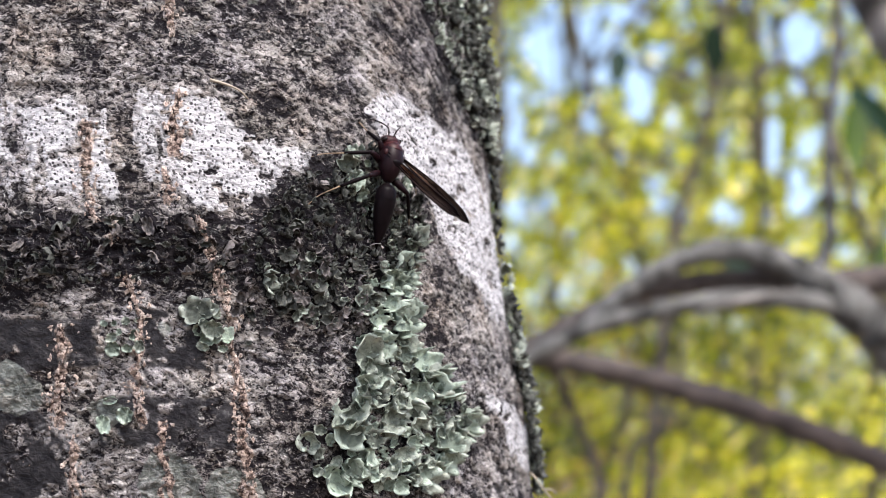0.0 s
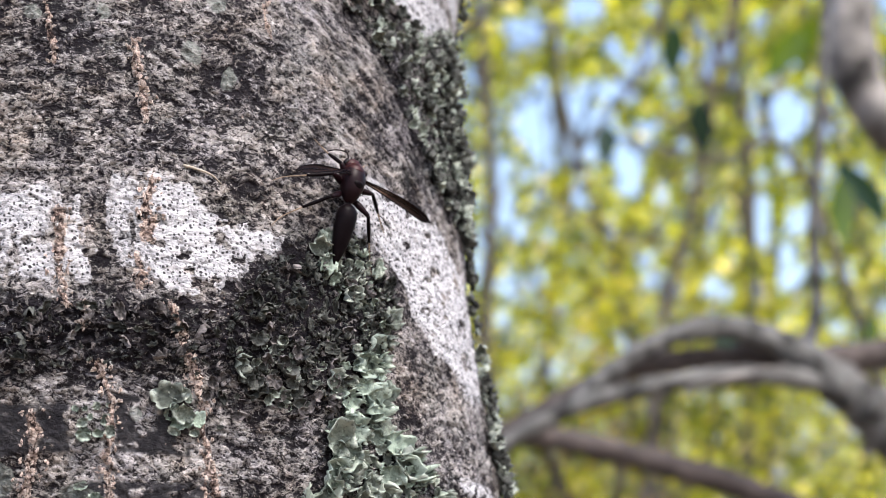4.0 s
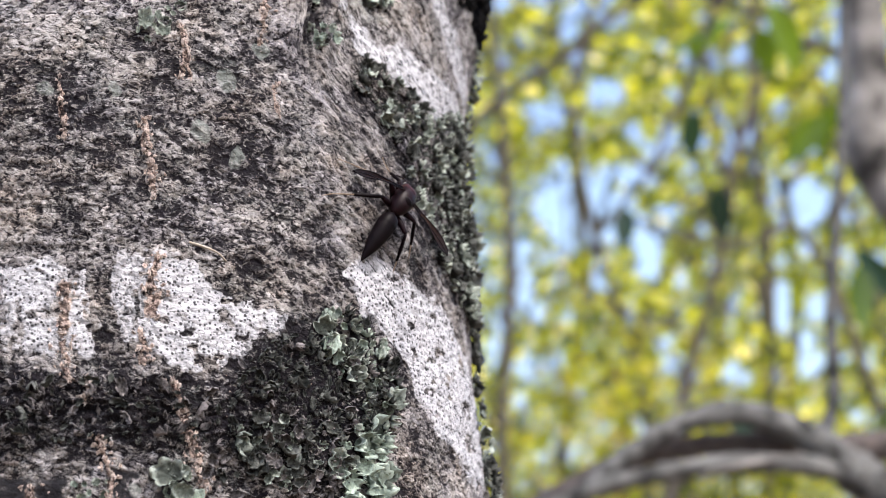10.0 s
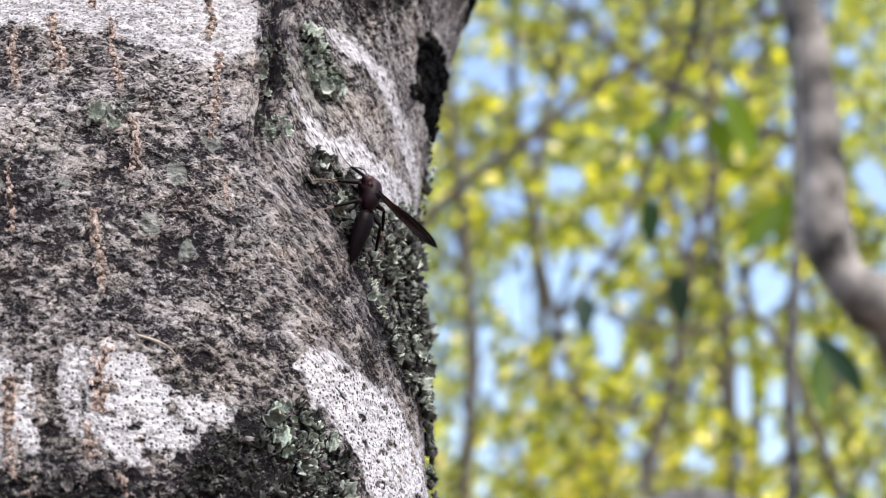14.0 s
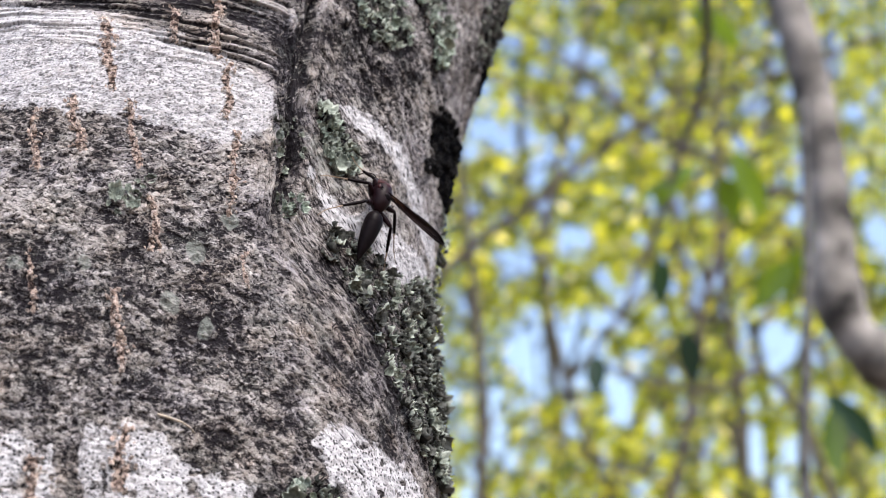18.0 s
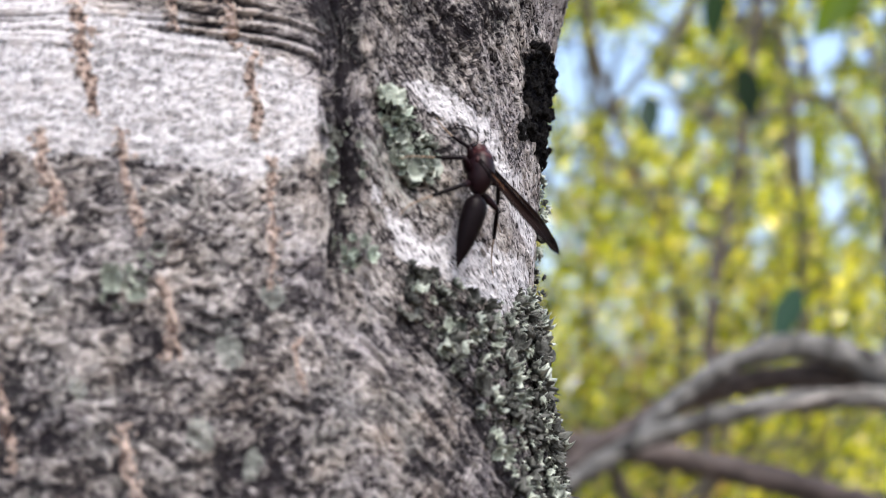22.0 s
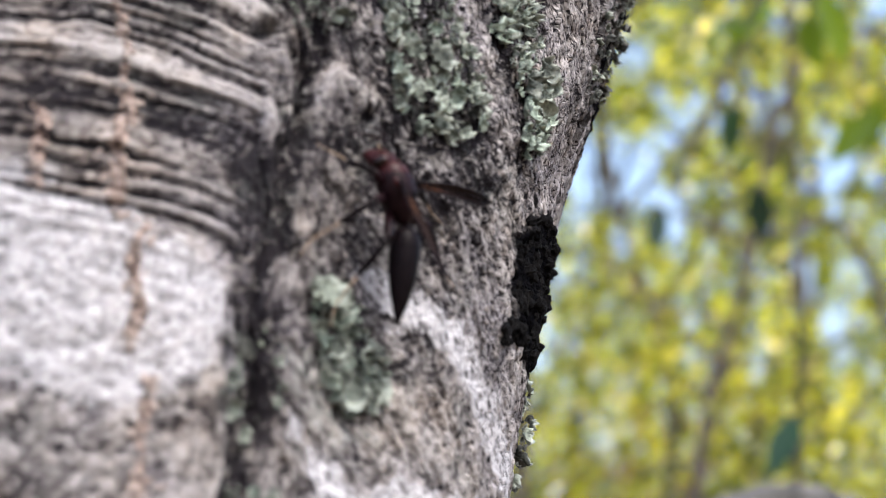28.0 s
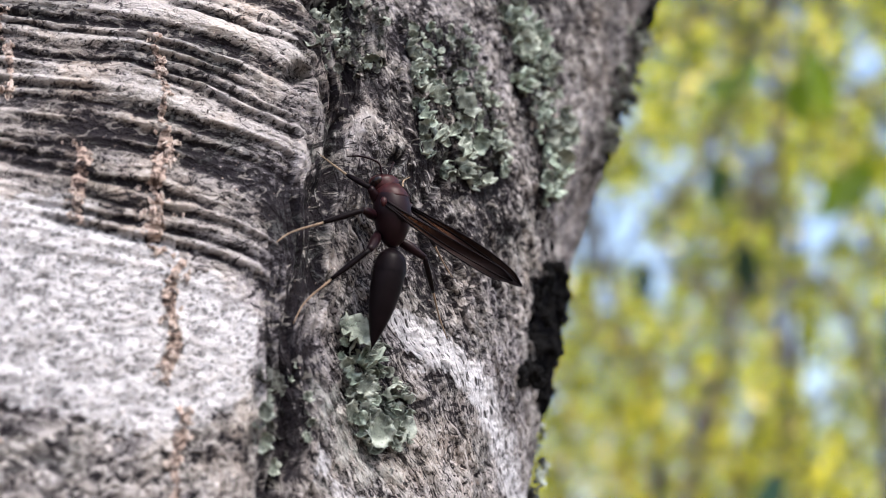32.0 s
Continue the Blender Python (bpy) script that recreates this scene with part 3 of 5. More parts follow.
    # the black scar at the trunk's side
    scar = inside([(88, 146), (96, 154), (130, 155), (134, 136), (112, 130), (95, 135)], warp_s, warp_z)
    char = step(-1.5, 1.2, scar)
    edge_char = step(92, 100, s) * step(162, 176, z)
    char = np.maximum(char, edge_char * step(0.35, 0.6, layers(s / 5, z / 5, 3, seed=4)))
    high = high + char * (2.0 * (ridged(s / 5, z / 4, 4, 0.6, seed=5) - 0.55)) - 2.0 * step(0, 5, scar) * step(112, 100, s)
    run = {"plan": (s, z, seam + 0.16 * z), "run": (across, 0.75 * s - 0.66 * z, fold_z), "zones": (sweeping, near, wrinkled)}
    return high, np.clip(white, 0, 1), tone, cork, np.clip(green, 0, 1) * (1 - white), char, np.clip(algae * (1 - white), 0, 1), run


def bark_point(s, z, up=0.0, h=None):
    """A point of the bark (metres) and its outward direction, at s, z mm and up mm off the bark."""
    cx, cy = axis(z)
    if h is None:
        h = float(relief(np.array([float(s)]), np.array([float(z)]))[0][0])
    a = s / RADIUS
    r = RADIUS + h + up
    return Vector((cx + r * math.sin(a), cy - r * math.cos(a), EYE + z)) / 1000, Vector((math.sin(a), -math.cos(a), 0))


def make_trunk():
    tree = thing("tree", "grey-barked tree trunk with white crusts and grey-green lichen", "tree", kind="thing", at=(0, 0, 0))
    girth = 2 * math.pi * RADIUS
    s_line = np.concatenate([np.linspace(-28 - (girth - 156), -28, 70)[:-1], np.arange(-28, 128, 0.24)])
    z_line = np.concatenate([np.linspace(-1330, -20, 60)[:-1], np.arange(-20, 212, 0.24), np.linspace(213, 520, 30)])
    s, z = np.meshgrid(s_line, z_line)
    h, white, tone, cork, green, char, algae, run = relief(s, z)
    cx, cy = axis(z)
    a = s / RADIUS
    r = RADIUS + h + np.clip(-z - 900, 0, 400) ** 1.5 * 0.006
    verts = np.stack([cx + r * np.sin(a), cy - r * np.cos(a), EYE + z], -1).reshape(-1, 3) / 1000
    nz, ns = s.shape
    i = np.arange(nz * ns).reshape(nz, ns)
    nxt = np.roll(i, -1, 1)
    quads = np.stack([i[:-1], nxt[:-1], nxt[1:], i[1:]], -1).reshape(-1, 4)
    me = bpy.data.meshes.new("trunk")
    me.vertices.add(len(verts))
    me.vertices.foreach_set("co", verts.ravel())
    me.loops.add(quads.size)
    me.loops.foreach_set("vertex_index", quads.ravel())
    me.polygons.add(len(quads))
    me.polygons.foreach_set("loop_start", np.arange(0, quads.size, 4))
    me.polygons.foreach_set("use_smooth", np.ones(len(quads), bool))
    me.update(calc_edges=True)
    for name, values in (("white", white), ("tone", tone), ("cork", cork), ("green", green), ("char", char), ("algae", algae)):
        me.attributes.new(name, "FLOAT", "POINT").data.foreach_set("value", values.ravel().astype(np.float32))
    for name, values in run.items():
        me.attributes.new(name, "FLOAT_VECTOR", "POINT").data.foreach_set("vector", np.stack(values, -1).astype(np.float32).ravel())
    me.materials.append(BARK)
    trunk = new("trunk", me)
    trunk.parent = tree
    # the limb that leaves the fork, and the stem's top, above the view
    v, f = tube(bend([(-0.02, 0.33, 1.52), (0.0, 0.335, 1.66), (0.05, 0.35, 1.85), (0.16, 0.4, 2.2), (0.26, 0.45, 2.9)], 6), np.linspace(0.045, 0.02, 25), 20, 0.04)
    mesh_part("limb", v, f, BARK, tree)
    v, f = tube(bend([(-0.04, 0.32, 1.78), (-0.06, 0.33, 2.1), (-0.1, 0.33, 2.7), (-0.08, 0.35, 3.6)], 6), np.linspace(0.07, 0.03, 19), 20, 0.04)
    mesh_part("stem", v, f, BARK, tree)
    return tree


tree = make_trunk()


# ---------------------------------------------------------------- leafy lichen on the bark
def lobe_mesh(name, seed, mat):
    """One curled, ruffled lichen lobe about 1 unit wide, with a thin edge."""
    rng = np.random.default_rng(seed)
    rings, seg = 5, 36
    phase = rng.random(4) * 6.283
    lobes, notch, cup, frill = rng.integers(4, 8), rng.uniform(0.16, 0.32), rng.uniform(-0.1, 0.32), rng.uniform(0.06, 0.15)
    verts, faces = [], []
    for side in (0, 1):
        verts.append((0, 0, -0.035 * side))
        for i in range(1, rings + 1):
            u = i / rings
            for k in range(seg):
                a = 2 * math.pi * k / seg
                if side:
                    x, y, z = verts[1 + (i - 1) * seg + k]
                    verts.append((x * 0.99, y * 0.99, z - 0.035))
                    continue
                scallop = abs(math.sin(0.5 * lobes * a + phase[0])) ** 0.45
                small = abs(math.sin(1.5 * lobes * a + phase[1])) ** 0.6
                r = 0.5 * u * (1 + 0.28 * math.cos(a - phase[3]) + 0.14 * math.cos(2 * a + phase[1])) * (1 - u * u * (notch * (1 - scallop) + 0.1 * (1 - small)))
                curl = cup * u * u * 0.5 + frill * u ** 3 * (math.sin(lobes * a + phase[2]) + 0.7 * math.sin((lobes + 3) * a + phase[3])) + 0.14 * u ** 6 + 0.045 * u * u * math.sin(11 * a + 2 * phase[2]) + 0.012 * u * rng.standard_normal()
                verts.append((r * math.cos(a), r * math.sin(a), curl))
        o = side * (1 + rings * seg)
        for k in range(seg):
            n = (k + 1) % seg
            tri = (o, o + 1 + k, o + 1 + n)
            faces.append(tri if not side else tri[::-1])
            for i in range(rings - 1):
                b = o + 1 + i * seg
                quad = (b + k, b + seg + k, b + seg + n, b + n)
                faces.append(quad if not side else quad[::-1])
    last, low = 1 + (rings - 1) * seg, 1 + rings * seg + 1 + (rings - 1) * seg
    for k in range(seg):
        n = (k + 1) % seg
        faces.append((last + k, low + k, low + n, last + n))
    me = bpy.data.meshes.new(name)
    me.from_pydata(verts, [], faces)
    me.polygons.foreach_set("use_smooth", [True] * len(me.polygons))
    me.materials.append(mat)
    return me


LOBES = {mat.name: [lobe_mesh("lobe", 100 + k, mat) for k in range(9)] for mat in (LICHEN_PALE, LICHEN_GREY, LICHEN_DARK, CRUST)}


def lichen(outline, gap, size, mats, label, seed, lift=(10, 60), most=290, thin=0.9):
    """A patch of lobes within an outline on the bark (mm)."""
    rng = np.random.default_rng(seed)
    s0, s1 = min(p[0] for p in outline), max(p[0] for p in outline)
    z0, z1 = min(p[1] for p in outline), max(p[1] for p in outline)
    at, _ = bark_point((s0 + s1) / 2, (z0 + z1) / 2)
    patch = thing("lichen_patch", label, "lichen", "lichens on the bark", at=at)
    cs, cz = rng.uniform(s0 - 1, s1 + 1, 5000), rng.uniform(z0 - 1, z1 + 1, 5000)
    d = inside(outline, cs, cz) + 2.2 * (layers(cs / 4, cz / 4, 2, seed=seed) - 0.5)
    taken = np.zeros((0, 2))
    for s, z in zip(cs[d > 0], cz[d > 0]):
        if len(taken) < most and not (len(taken) and (np.hypot(taken[:, 0] - s, taken[:, 1] - z) < gap).any()):
            taken = np.vstack([taken, (s, z)])
    heights = relief(taken[:, 0], taken[:, 1])[0]
    for (s, z), h in zip(taken, heights):
        p, n = bark_point(s, z, rng.uniform(-0.1, 1.1) + (1.3 * rng.random() if s > 98 and z < 125 else 0), h)
        mat = mats[int(rng.integers(len(mats)))]
        ob = new("lobe", LOBES[mat.name][int(rng.integers(9))])
        ob.parent = patch
        tilt = Matrix.Rotation(radians(rng.uniform(*lift)), 4, Vector(rng.normal(size=3)).normalized())
        face = n.to_track_quat("Z", "Y").to_matrix().to_4x4()
        w = size * (0.4 + 0.95 * rng.random() ** 1.7) / 1000
        ob.matrix_basis = Matrix.Translation(p - at) @ face @ tilt @ Matrix.Rotation(rng.uniform(0, 6.283), 4, "Z") @ Matrix.Diagonal((w, w * thin * rng.uniform(0.75, 1.2), w * rng.uniform(0.8, 1.3), 1))
    return patch


def cork_streak(streak, rng):
    """A crumbly streak of cork that breaks out of the bark."""
    s0, z1, s1, z0, wide = streak
    at, _ = bark_point((s0 + s1) / 2, (z0 + z1) / 2)
    holder = thing("cork_streak", "crumbly pink-brown cork streak on the bark", "cork streak", "cork streaks of the bark", at=at)
    z = np.sort(rng.uniform(z0, z1, int((z1 - z0) * (2.2 + 1.6 * wide))))
    z = z[grain(z / 2.5 + s0, z * 0 + 7, 3) > 0.28]
    s = streak_line(streak, z) + rng.normal(0, 0.8 * wide, len(z))
    for p_s, p_z, h in zip(s, z, relief(s, z)[0]):
        p, n = bark_point(p_s, p_z, rng.uniform(-0.1, 0.25), h)
        ob = new("crumb", CORK_CRUMBS[int(rng.integers(6))])
        ob.parent = holder
        w = rng.uniform(0.3, 1.1) / 1000
        ob.matrix_basis = Matrix.Translation(p - at) @ Euler(rng.uniform(0, 6.28, 3)).to_matrix().to_4x4() @ Matrix.Diagonal((w, w * rng.uniform(0.45, 0.9), w * rng.uniform(0.3, 0.6), 1))


def make_lichens():
    rng_cork = np.random.default_rng(55)
    P, G, D = LICHEN_PALE, LICHEN_GREY, LICHEN_DARK
    lichen([(34, 42), (44, 49), (52, 47), (60, 45), (64, 38), (56, 32), (46, 31), (40, 33), (33, 39)], 1.2, 2.7, [D, D, D, D, CRUST], "blackish curled lichen crust on the bark", 1, (30, 88), 290, 0.5)
    lichen([(50, 51), (57, 55), (64, 50), (67, 42), (64, 34), (58, 32), (57, 40), (50, 45)], 1.7, 4.4, [P, G, G, D], "dark grey-green curled lichen", 2, (15, 70), 290, 0.7)
    lichen([(51, 31), (58, 33), (62, 29), (58, 22), (52, 22), (50, 26)], 2.1, 5.6, [P, P, G], "broad pale green leafy lichen", 3, (5, 35))
    lichen([(30, 31), (38, 33), (44, 28), (40, 22), (34, 24)], 1.60, 3.2, [D, D, G], "dark curled lichen flakes", 4)
    lichen([(48, 19), (57, 20), (62, 15), (74, 7), (66, 0), (56, -6), (36, -5), (35, 3), (45, 8)], 2.1, 5.4, [P, G, G, P], "pale green leafy lichen with ruffled lobes", 5, (5, 45))
    lichen([(60, 106), (70, 107), (84, 103), (102, 107), (116, 97), (118, 78), (114, 62), (96, 64), (84, 70), (76, 82), (68, 94), (62, 99)], 1.65, 3.5, [G, D, G, D], "grey-green curled lichen round the trunk's side", 6, (10, 65), 290)
    lichen([(104, 33), (116, 34), (122, 20), (122, -4), (112, -10), (104, 2), (101, 20)], 1.76, 3.6, [D, G, D], "dark grey curled lichen fringe", 7, (15, 70))
    lichen([(112, 62), (122, 60), (122, 36), (112, 36)], 2.52, 2.8, [D, G], "sparse dark lichen tufts", 8, (15, 70))
    lichen([(53, 134), (58, 135), (61, 130), (66, 127), (68, 121), (63, 120), (58, 124)], 1.26, 3.4, [P, G, G], "pale grey-green lichen rosette", 9, (10, 55))
    lichen([(45, 176), (55, 177), (62, 170), (70, 160), (66, 156), (57, 157), (50, 165)], 1.45, 3.0, [G, P, D, G], "grey-green lichen rosette with small lobes", 10, (10, 55))
    lichen([(58, 188), (66, 184), (80, 173), (88, 162), (82, 158), (72, 170), (62, 178)], 1.51, 3.2, [G, P], "pale lichen strip on the limb", 11, (10, 55))
    lichen([(34, 178), (42, 176), (44, 166), (39, 164), (34, 170)], 1.18, 2.0, [G, D], "small grey-green lichen in the fork", 12, (20, 70))
    lichen([(43, 126), (48, 128), (53, 121), (50, 116), (44, 120)], 1.43, 1.9, [G, D], "small grey-green lichen scales", 13, (10, 50))
    lichen([(48, 110), (53, 111), (54, 107), (50, 106)], 1.18, 2.2, [P, G], "small pale lichen tuft", 14, (10, 50))
    lichen([(19, 24), (23, 24), (24, 17), (20, 17)], 1.60, 4.2, [P, G], "pale green lichen leaf", 15, (5, 25))
    lichen([(-1, 9), (6, 9), (6, 4), (-1, 4)], 2.52, 4.6, [P], "round pale lichen disc", 16, (0, 12), 3)
    lichen([(4, 21), (10, 22), (11, 16), (5, 16)], 1.60, 2.2, [P, G], "small pale green lichen scales", 17, (5, 30))
    lichen([(15, 106), (22, 108), (21, 101), (16, 100)], 1.85, 3.0, [G], "thin grey-green lichen flake", 18, (0, 20))
    lichen([(112, 100), (124, 104), (126, 130), (114, 130)], 2.52, 2.6, [D, G], "dark lichen tufts at the trunk's side", 19, (20, 70))
    lichen([(-24, 38), (27, 38), (35, 36), (30, 27), (16, 28), (-24, 26)], 1.75, 3.0, [CRUST, D], "crumpled crust of curled dark bark flakes", 21, (30, 85), 290, 0.5)
    lichen([(24, 28), (33, 27), (34, 20), (27, 18)], 2.3, 2.6, [CRUST, D], "few curled dark bark flakes", 22, (10, 60), 290, 0.7)
    lichen([(95, 200), (112, 202), (116, 180), (102, 176), (97, 184)], 2.0, 2.4, [D, D, G], "dark lichen fringe on the upper stem", 20, (15, 70))
    lichen([(42, 34), (50, 34), (52, 24), (44, 20), (36, 22), (33, 30)], 1.35, 2.8, [CRUST, D, D, G, CRUST], "ruffled dark and pinkish-grey crust flakes", 23, (10, 70), 290, 0.75)
    lichen([(98, 106), (114, 98), (120, 80), (118, 56), (104, 60), (98, 80)], 1.7, 3.6, [D, G, D], "dense ruffled grey lichen on the trunk's flank", 24, (25, 85), 290, 0.7)
    for streak in CORK + CORK_UP:
        cork_streak(streak, rng_cork)
    # a stray tendril at the trunk's side
    at, n = bark_point(107, -5, 0.5)
    sprig = thing("tendril", "tiny dry forked tendril on the bark", "twig", at=at)
    a, b, c = Vector((1, -0.3, 0)), Vector((0, 0, 1)), Vector((0, -1, 0))
    for line in ([(-2, 2), (0.5, 0.4), (2.6, -2.4), (4.6, -4.6), (6.6, -5.0)], [(2.6, -2.4), (4.4, -2.6), (5.4, -3.6)], [(4.6, -4.6), (5.4, -6.2), (6.0, -6.6)]):
        v, f = tube(bend([(a * x + b * z) / 1000 for x, z in line], 4), np.linspace(0.00022, 0.00012, 4 * (len(line) - 1) + 1), 6)
        mesh_part("stalk", v, f, STRAW, sprig)
    # a dry fibre lifted off the bark
    at, n = bark_point(29, 61, 0.4)
    strip = thing("bark_fibre", "thin pale fibre lifted off the bark", "bark fibre", at=at)
    v, f = tube(bend([bark_point(29 + x, 61 + z, u)[0] - at for x, z, u in ((-3.2, 1.2, 0.1), (-1, 0.6, 0.6), (1.5, -0.2, 0.7), (3.4, -1.4, 0.1))], 4), np.linspace(0.00028, 0.00012, 13), 6)
    mesh_part("fibre", v, f, STRAW, strip)
    # ragged char and flakes on the black scar
    rng = np.random.default_rng(31)
    at, _ = bark_point(108, 145)
    scar = thing("bark_scar", "charred black knot scar with ragged crumbs", "bark scar", at=at)
    for k in range(130):
        s, z = rng.uniform(91, 124), rng.uniform(132, 154)
        p, n = bark_point(s, z, rng.uniform(-0.4, 0.7))
        ob = new("crumb", LOBES[LICHEN_DARK.name][k % 9])
        ob.parent = scar
        ob.data = CRUMBS[k % 4]
        w = rng.uniform(0.9, 2.6) / 1000
        ob.matrix_basis = Matrix.Translation(p - at) @ Euler(rng.uniform(0, 6.28, 3)).to_matrix().to_4x4() @ Matrix.Diagonal((w, w * rng.uniform(0.6, 1), w * rng.uniform(0.6, 1), 1))


def crumb_mesh(seed, mat, fine=2, jag=0.7):
    bm = bmesh.new()
    bmesh.ops.create_icosphere(bm, subdivisions=fine, radius=0.5)
    for v in bm.verts:
        v.co *= 1 + jag * noise.noise(v.co * 3 + Vector((seed * 7.1, 0, 0)))
    me = bpy.data.meshes.new("crumb")
    bm.to_mesh(me)
    bm.free()
    me.materials.append(mat)
    return me


STRAW = plain("dry_straw", (0.36, 0.31, 0.25), 0.8, 0.3, 300)
CRUMBS = [crumb_mesh(k, CHAR) for k in range(4)]
CORK_CRUMBS = [crumb_mesh(k + 4, CORK_CRUMB, 2, 1.1) for k in range(6)]
make_lichens()


# ---------------------------------------------------------------- the wood behind
FAR_BARK = plain("far_bark", (0.07, 0.06, 0.045), 0.85, 0.5, 30, relief=0.6, reach=0.004)
PALE_BARK = plain("pale_branch_bark", (0.085, 0.083, 0.08), 0.85, 0.98, 60, relief=0.6, reach=0.003)
ASH_BARK = plain("ash_grey_bark", (0.17, 0.157, 0.147), 0.85, 0.9, 26, relief=0.6, reach=0.003)
BROWN_BARK = plain("brown_branch_bark", (0.065, 0.052, 0.048), 0.85, 0.5, 40, relief=0.6, reach=0.003)
# sun and shade put into leaf colour; the palest stops stand in for glints
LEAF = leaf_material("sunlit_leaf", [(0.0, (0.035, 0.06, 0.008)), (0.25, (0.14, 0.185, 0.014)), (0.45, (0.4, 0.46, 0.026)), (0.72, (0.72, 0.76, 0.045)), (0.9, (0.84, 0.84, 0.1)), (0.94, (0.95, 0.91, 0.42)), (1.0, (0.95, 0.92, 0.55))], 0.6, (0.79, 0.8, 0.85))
SHADED_LEAF = leaf_material("shaded_leaf", [(0.0, (0.03, 0.055, 0.008)), (0.5, (0.21, 0.26, 0.018)), (1.0, (0.74, 0.71, 0.034))], 0.6, (0.77, 0.82, 0.85))
RED_LEAF = leaf_material("russet_leaf", [(0.0, (0.25, 0.09, 0.05)), (1.0, (0.5, 0.25, 0.14))])
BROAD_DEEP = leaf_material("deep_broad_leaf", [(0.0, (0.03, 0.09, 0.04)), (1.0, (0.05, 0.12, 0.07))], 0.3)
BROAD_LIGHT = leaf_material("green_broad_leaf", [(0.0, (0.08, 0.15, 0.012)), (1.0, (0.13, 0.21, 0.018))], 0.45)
SOIL = plain("leaf_litter", (0.12, 0.085, 0.055), 0.95, 0.6, 6, relief=0.8, reach=0.02)


def make_ground():
    bm = bmesh.new()
    n = 40
    grid = [[bm.verts.new(((i / n - 0.5) * 2 * 300 * abs(i / n - 0.5) ** 0.8, (j / n - 0.5) * 2 * 300 * abs(j / n - 0.5) ** 0.8, 0)) for i in range(n + 1)] for j in range(n + 1)]
    for row in grid:
        for v in row:
            v.co.z = 0.12 * (noise.noise(v.co * 0.4) if v.co.length > 1.5 else 0) - 0.02
    for j in range(n):
        for i in range(n):
            bm.faces.new((grid[j][i], grid[j][i + 1], grid[j + 1][i + 1], grid[j + 1][i]))
    return tagged(part("ground", bm, SOIL), "brown leaf-littered woodland ground", "ground", kind="structure")


# sky gaps in the leaf canopy: direction seen from the trunk (x per y, z-1.3 per y) and half widths
GAPS = [(0.083, 0.287, 0.028, 0.026), (0.104, 0.305, 0.013, 0.012), (0.066, 0.361, 0.016, 0.012), (0.112, 0.38, 0.013, 0.01), (0.068, 0.458, 0.015, 0.014),
        (0.096, 0.441, 0.017, 0.009), (0.244, 0.286, 0.014, 0.015), (0.223, 0.215, 0.009, 0.009), (0.251, 0.18, 0.012, 0.013), (0.194, 0.174, 0.01, 0.01),
        (0.102, 0.236, 0.007, 0.009), (0.208, 0.34, 0.007, 0.007), (0.211, 0.413, 0.008, 0.008), (0.04, 0.463, 0.009, 0.009), (0.05, 0.23, 0.008, 0.02), (0.262, 0.3, 0.01, 0.009),
        (0.108, 0.286, 0.014, 0.019), (0.182, 0.342, 0.006, 0.006), (0.155, 0.343, 0.007, 0.006), (0.291, 0.423, 0.01, 0.01), (0.222, 0.224, 0.006, 0.006)]
GAPS += [(0.1, 0.284, 0.024, 0.025), (0.12, 0.294, 0.012, 0.012), (0.152, 0.286, 0.01, 0.009), (0.251, 0.294, 0.012, 0.012), (0.237, 0.318, 0.008, 0.008), (0.212, 0.345, 0.007, 0.007), (0.23, 0.216, 0.01, 0.01), (0.337, 0.38, 0.012, 0.014), (0.117, 0.525, 0.012, 0.01)]
GAP_RNG = random.Random(12)
for gx, gz, wx, wz in GAPS[:]:
    for _ in range(3):
        wide = GAP_RNG.uniform(0.006, 0.0095)
        GAPS.append((gx + GAP_RNG.gauss(0, 1.5) * wx, gz + GAP_RNG.gauss(0, 1.4) * wz, wide, wide))
for _ in range(120):
    wide = GAP_RNG.uniform(0.0055, 0.0085)
    GAPS.append((GAP_RNG.uniform(0.03, 0.33), 0.02 + 0.53 * GAP_RNG.random() ** 0.7, wide, wide * GAP_RNG.uniform(0.8, 1.3)))


def open_sky(x, y, z, rng):
    u, v = x / y, (z - 1.3) / y
    for gx, gz, wx, wz in GAPS:
        if ((u - gx) / wx) ** 2 + ((v - gz) / wz) ** 2 < (0.8 + 0.5 * rng.random()) and rng.random() > 0.05:
            return True
    return False


def leaves(rng, count, place, size, verts, faces):
    for _ in range(count):
        p = place()
        if p is None:
            continue
        w = size * (0.6 + 0.8 * rng.random())
        a = Vector(rng.normal(size=3)).normalized()
        b = a.orthogonal().normalized()
        c = a.cross(b)
        k = len(verts)
        cup = 0.12 * w
        verts += [p - b * w * 0.5, p + c * w * 0.22 + a * cup, p + b * w * 0.1 - c * w * 0.0, p - c * w * 0.22 + a * cup, p + b * w * 0.55]
        faces += [(k, k + 2, k + 1), (k, k + 3, k + 2), (k + 1, k + 2, k + 4), (k + 2, k + 3, k + 4)]


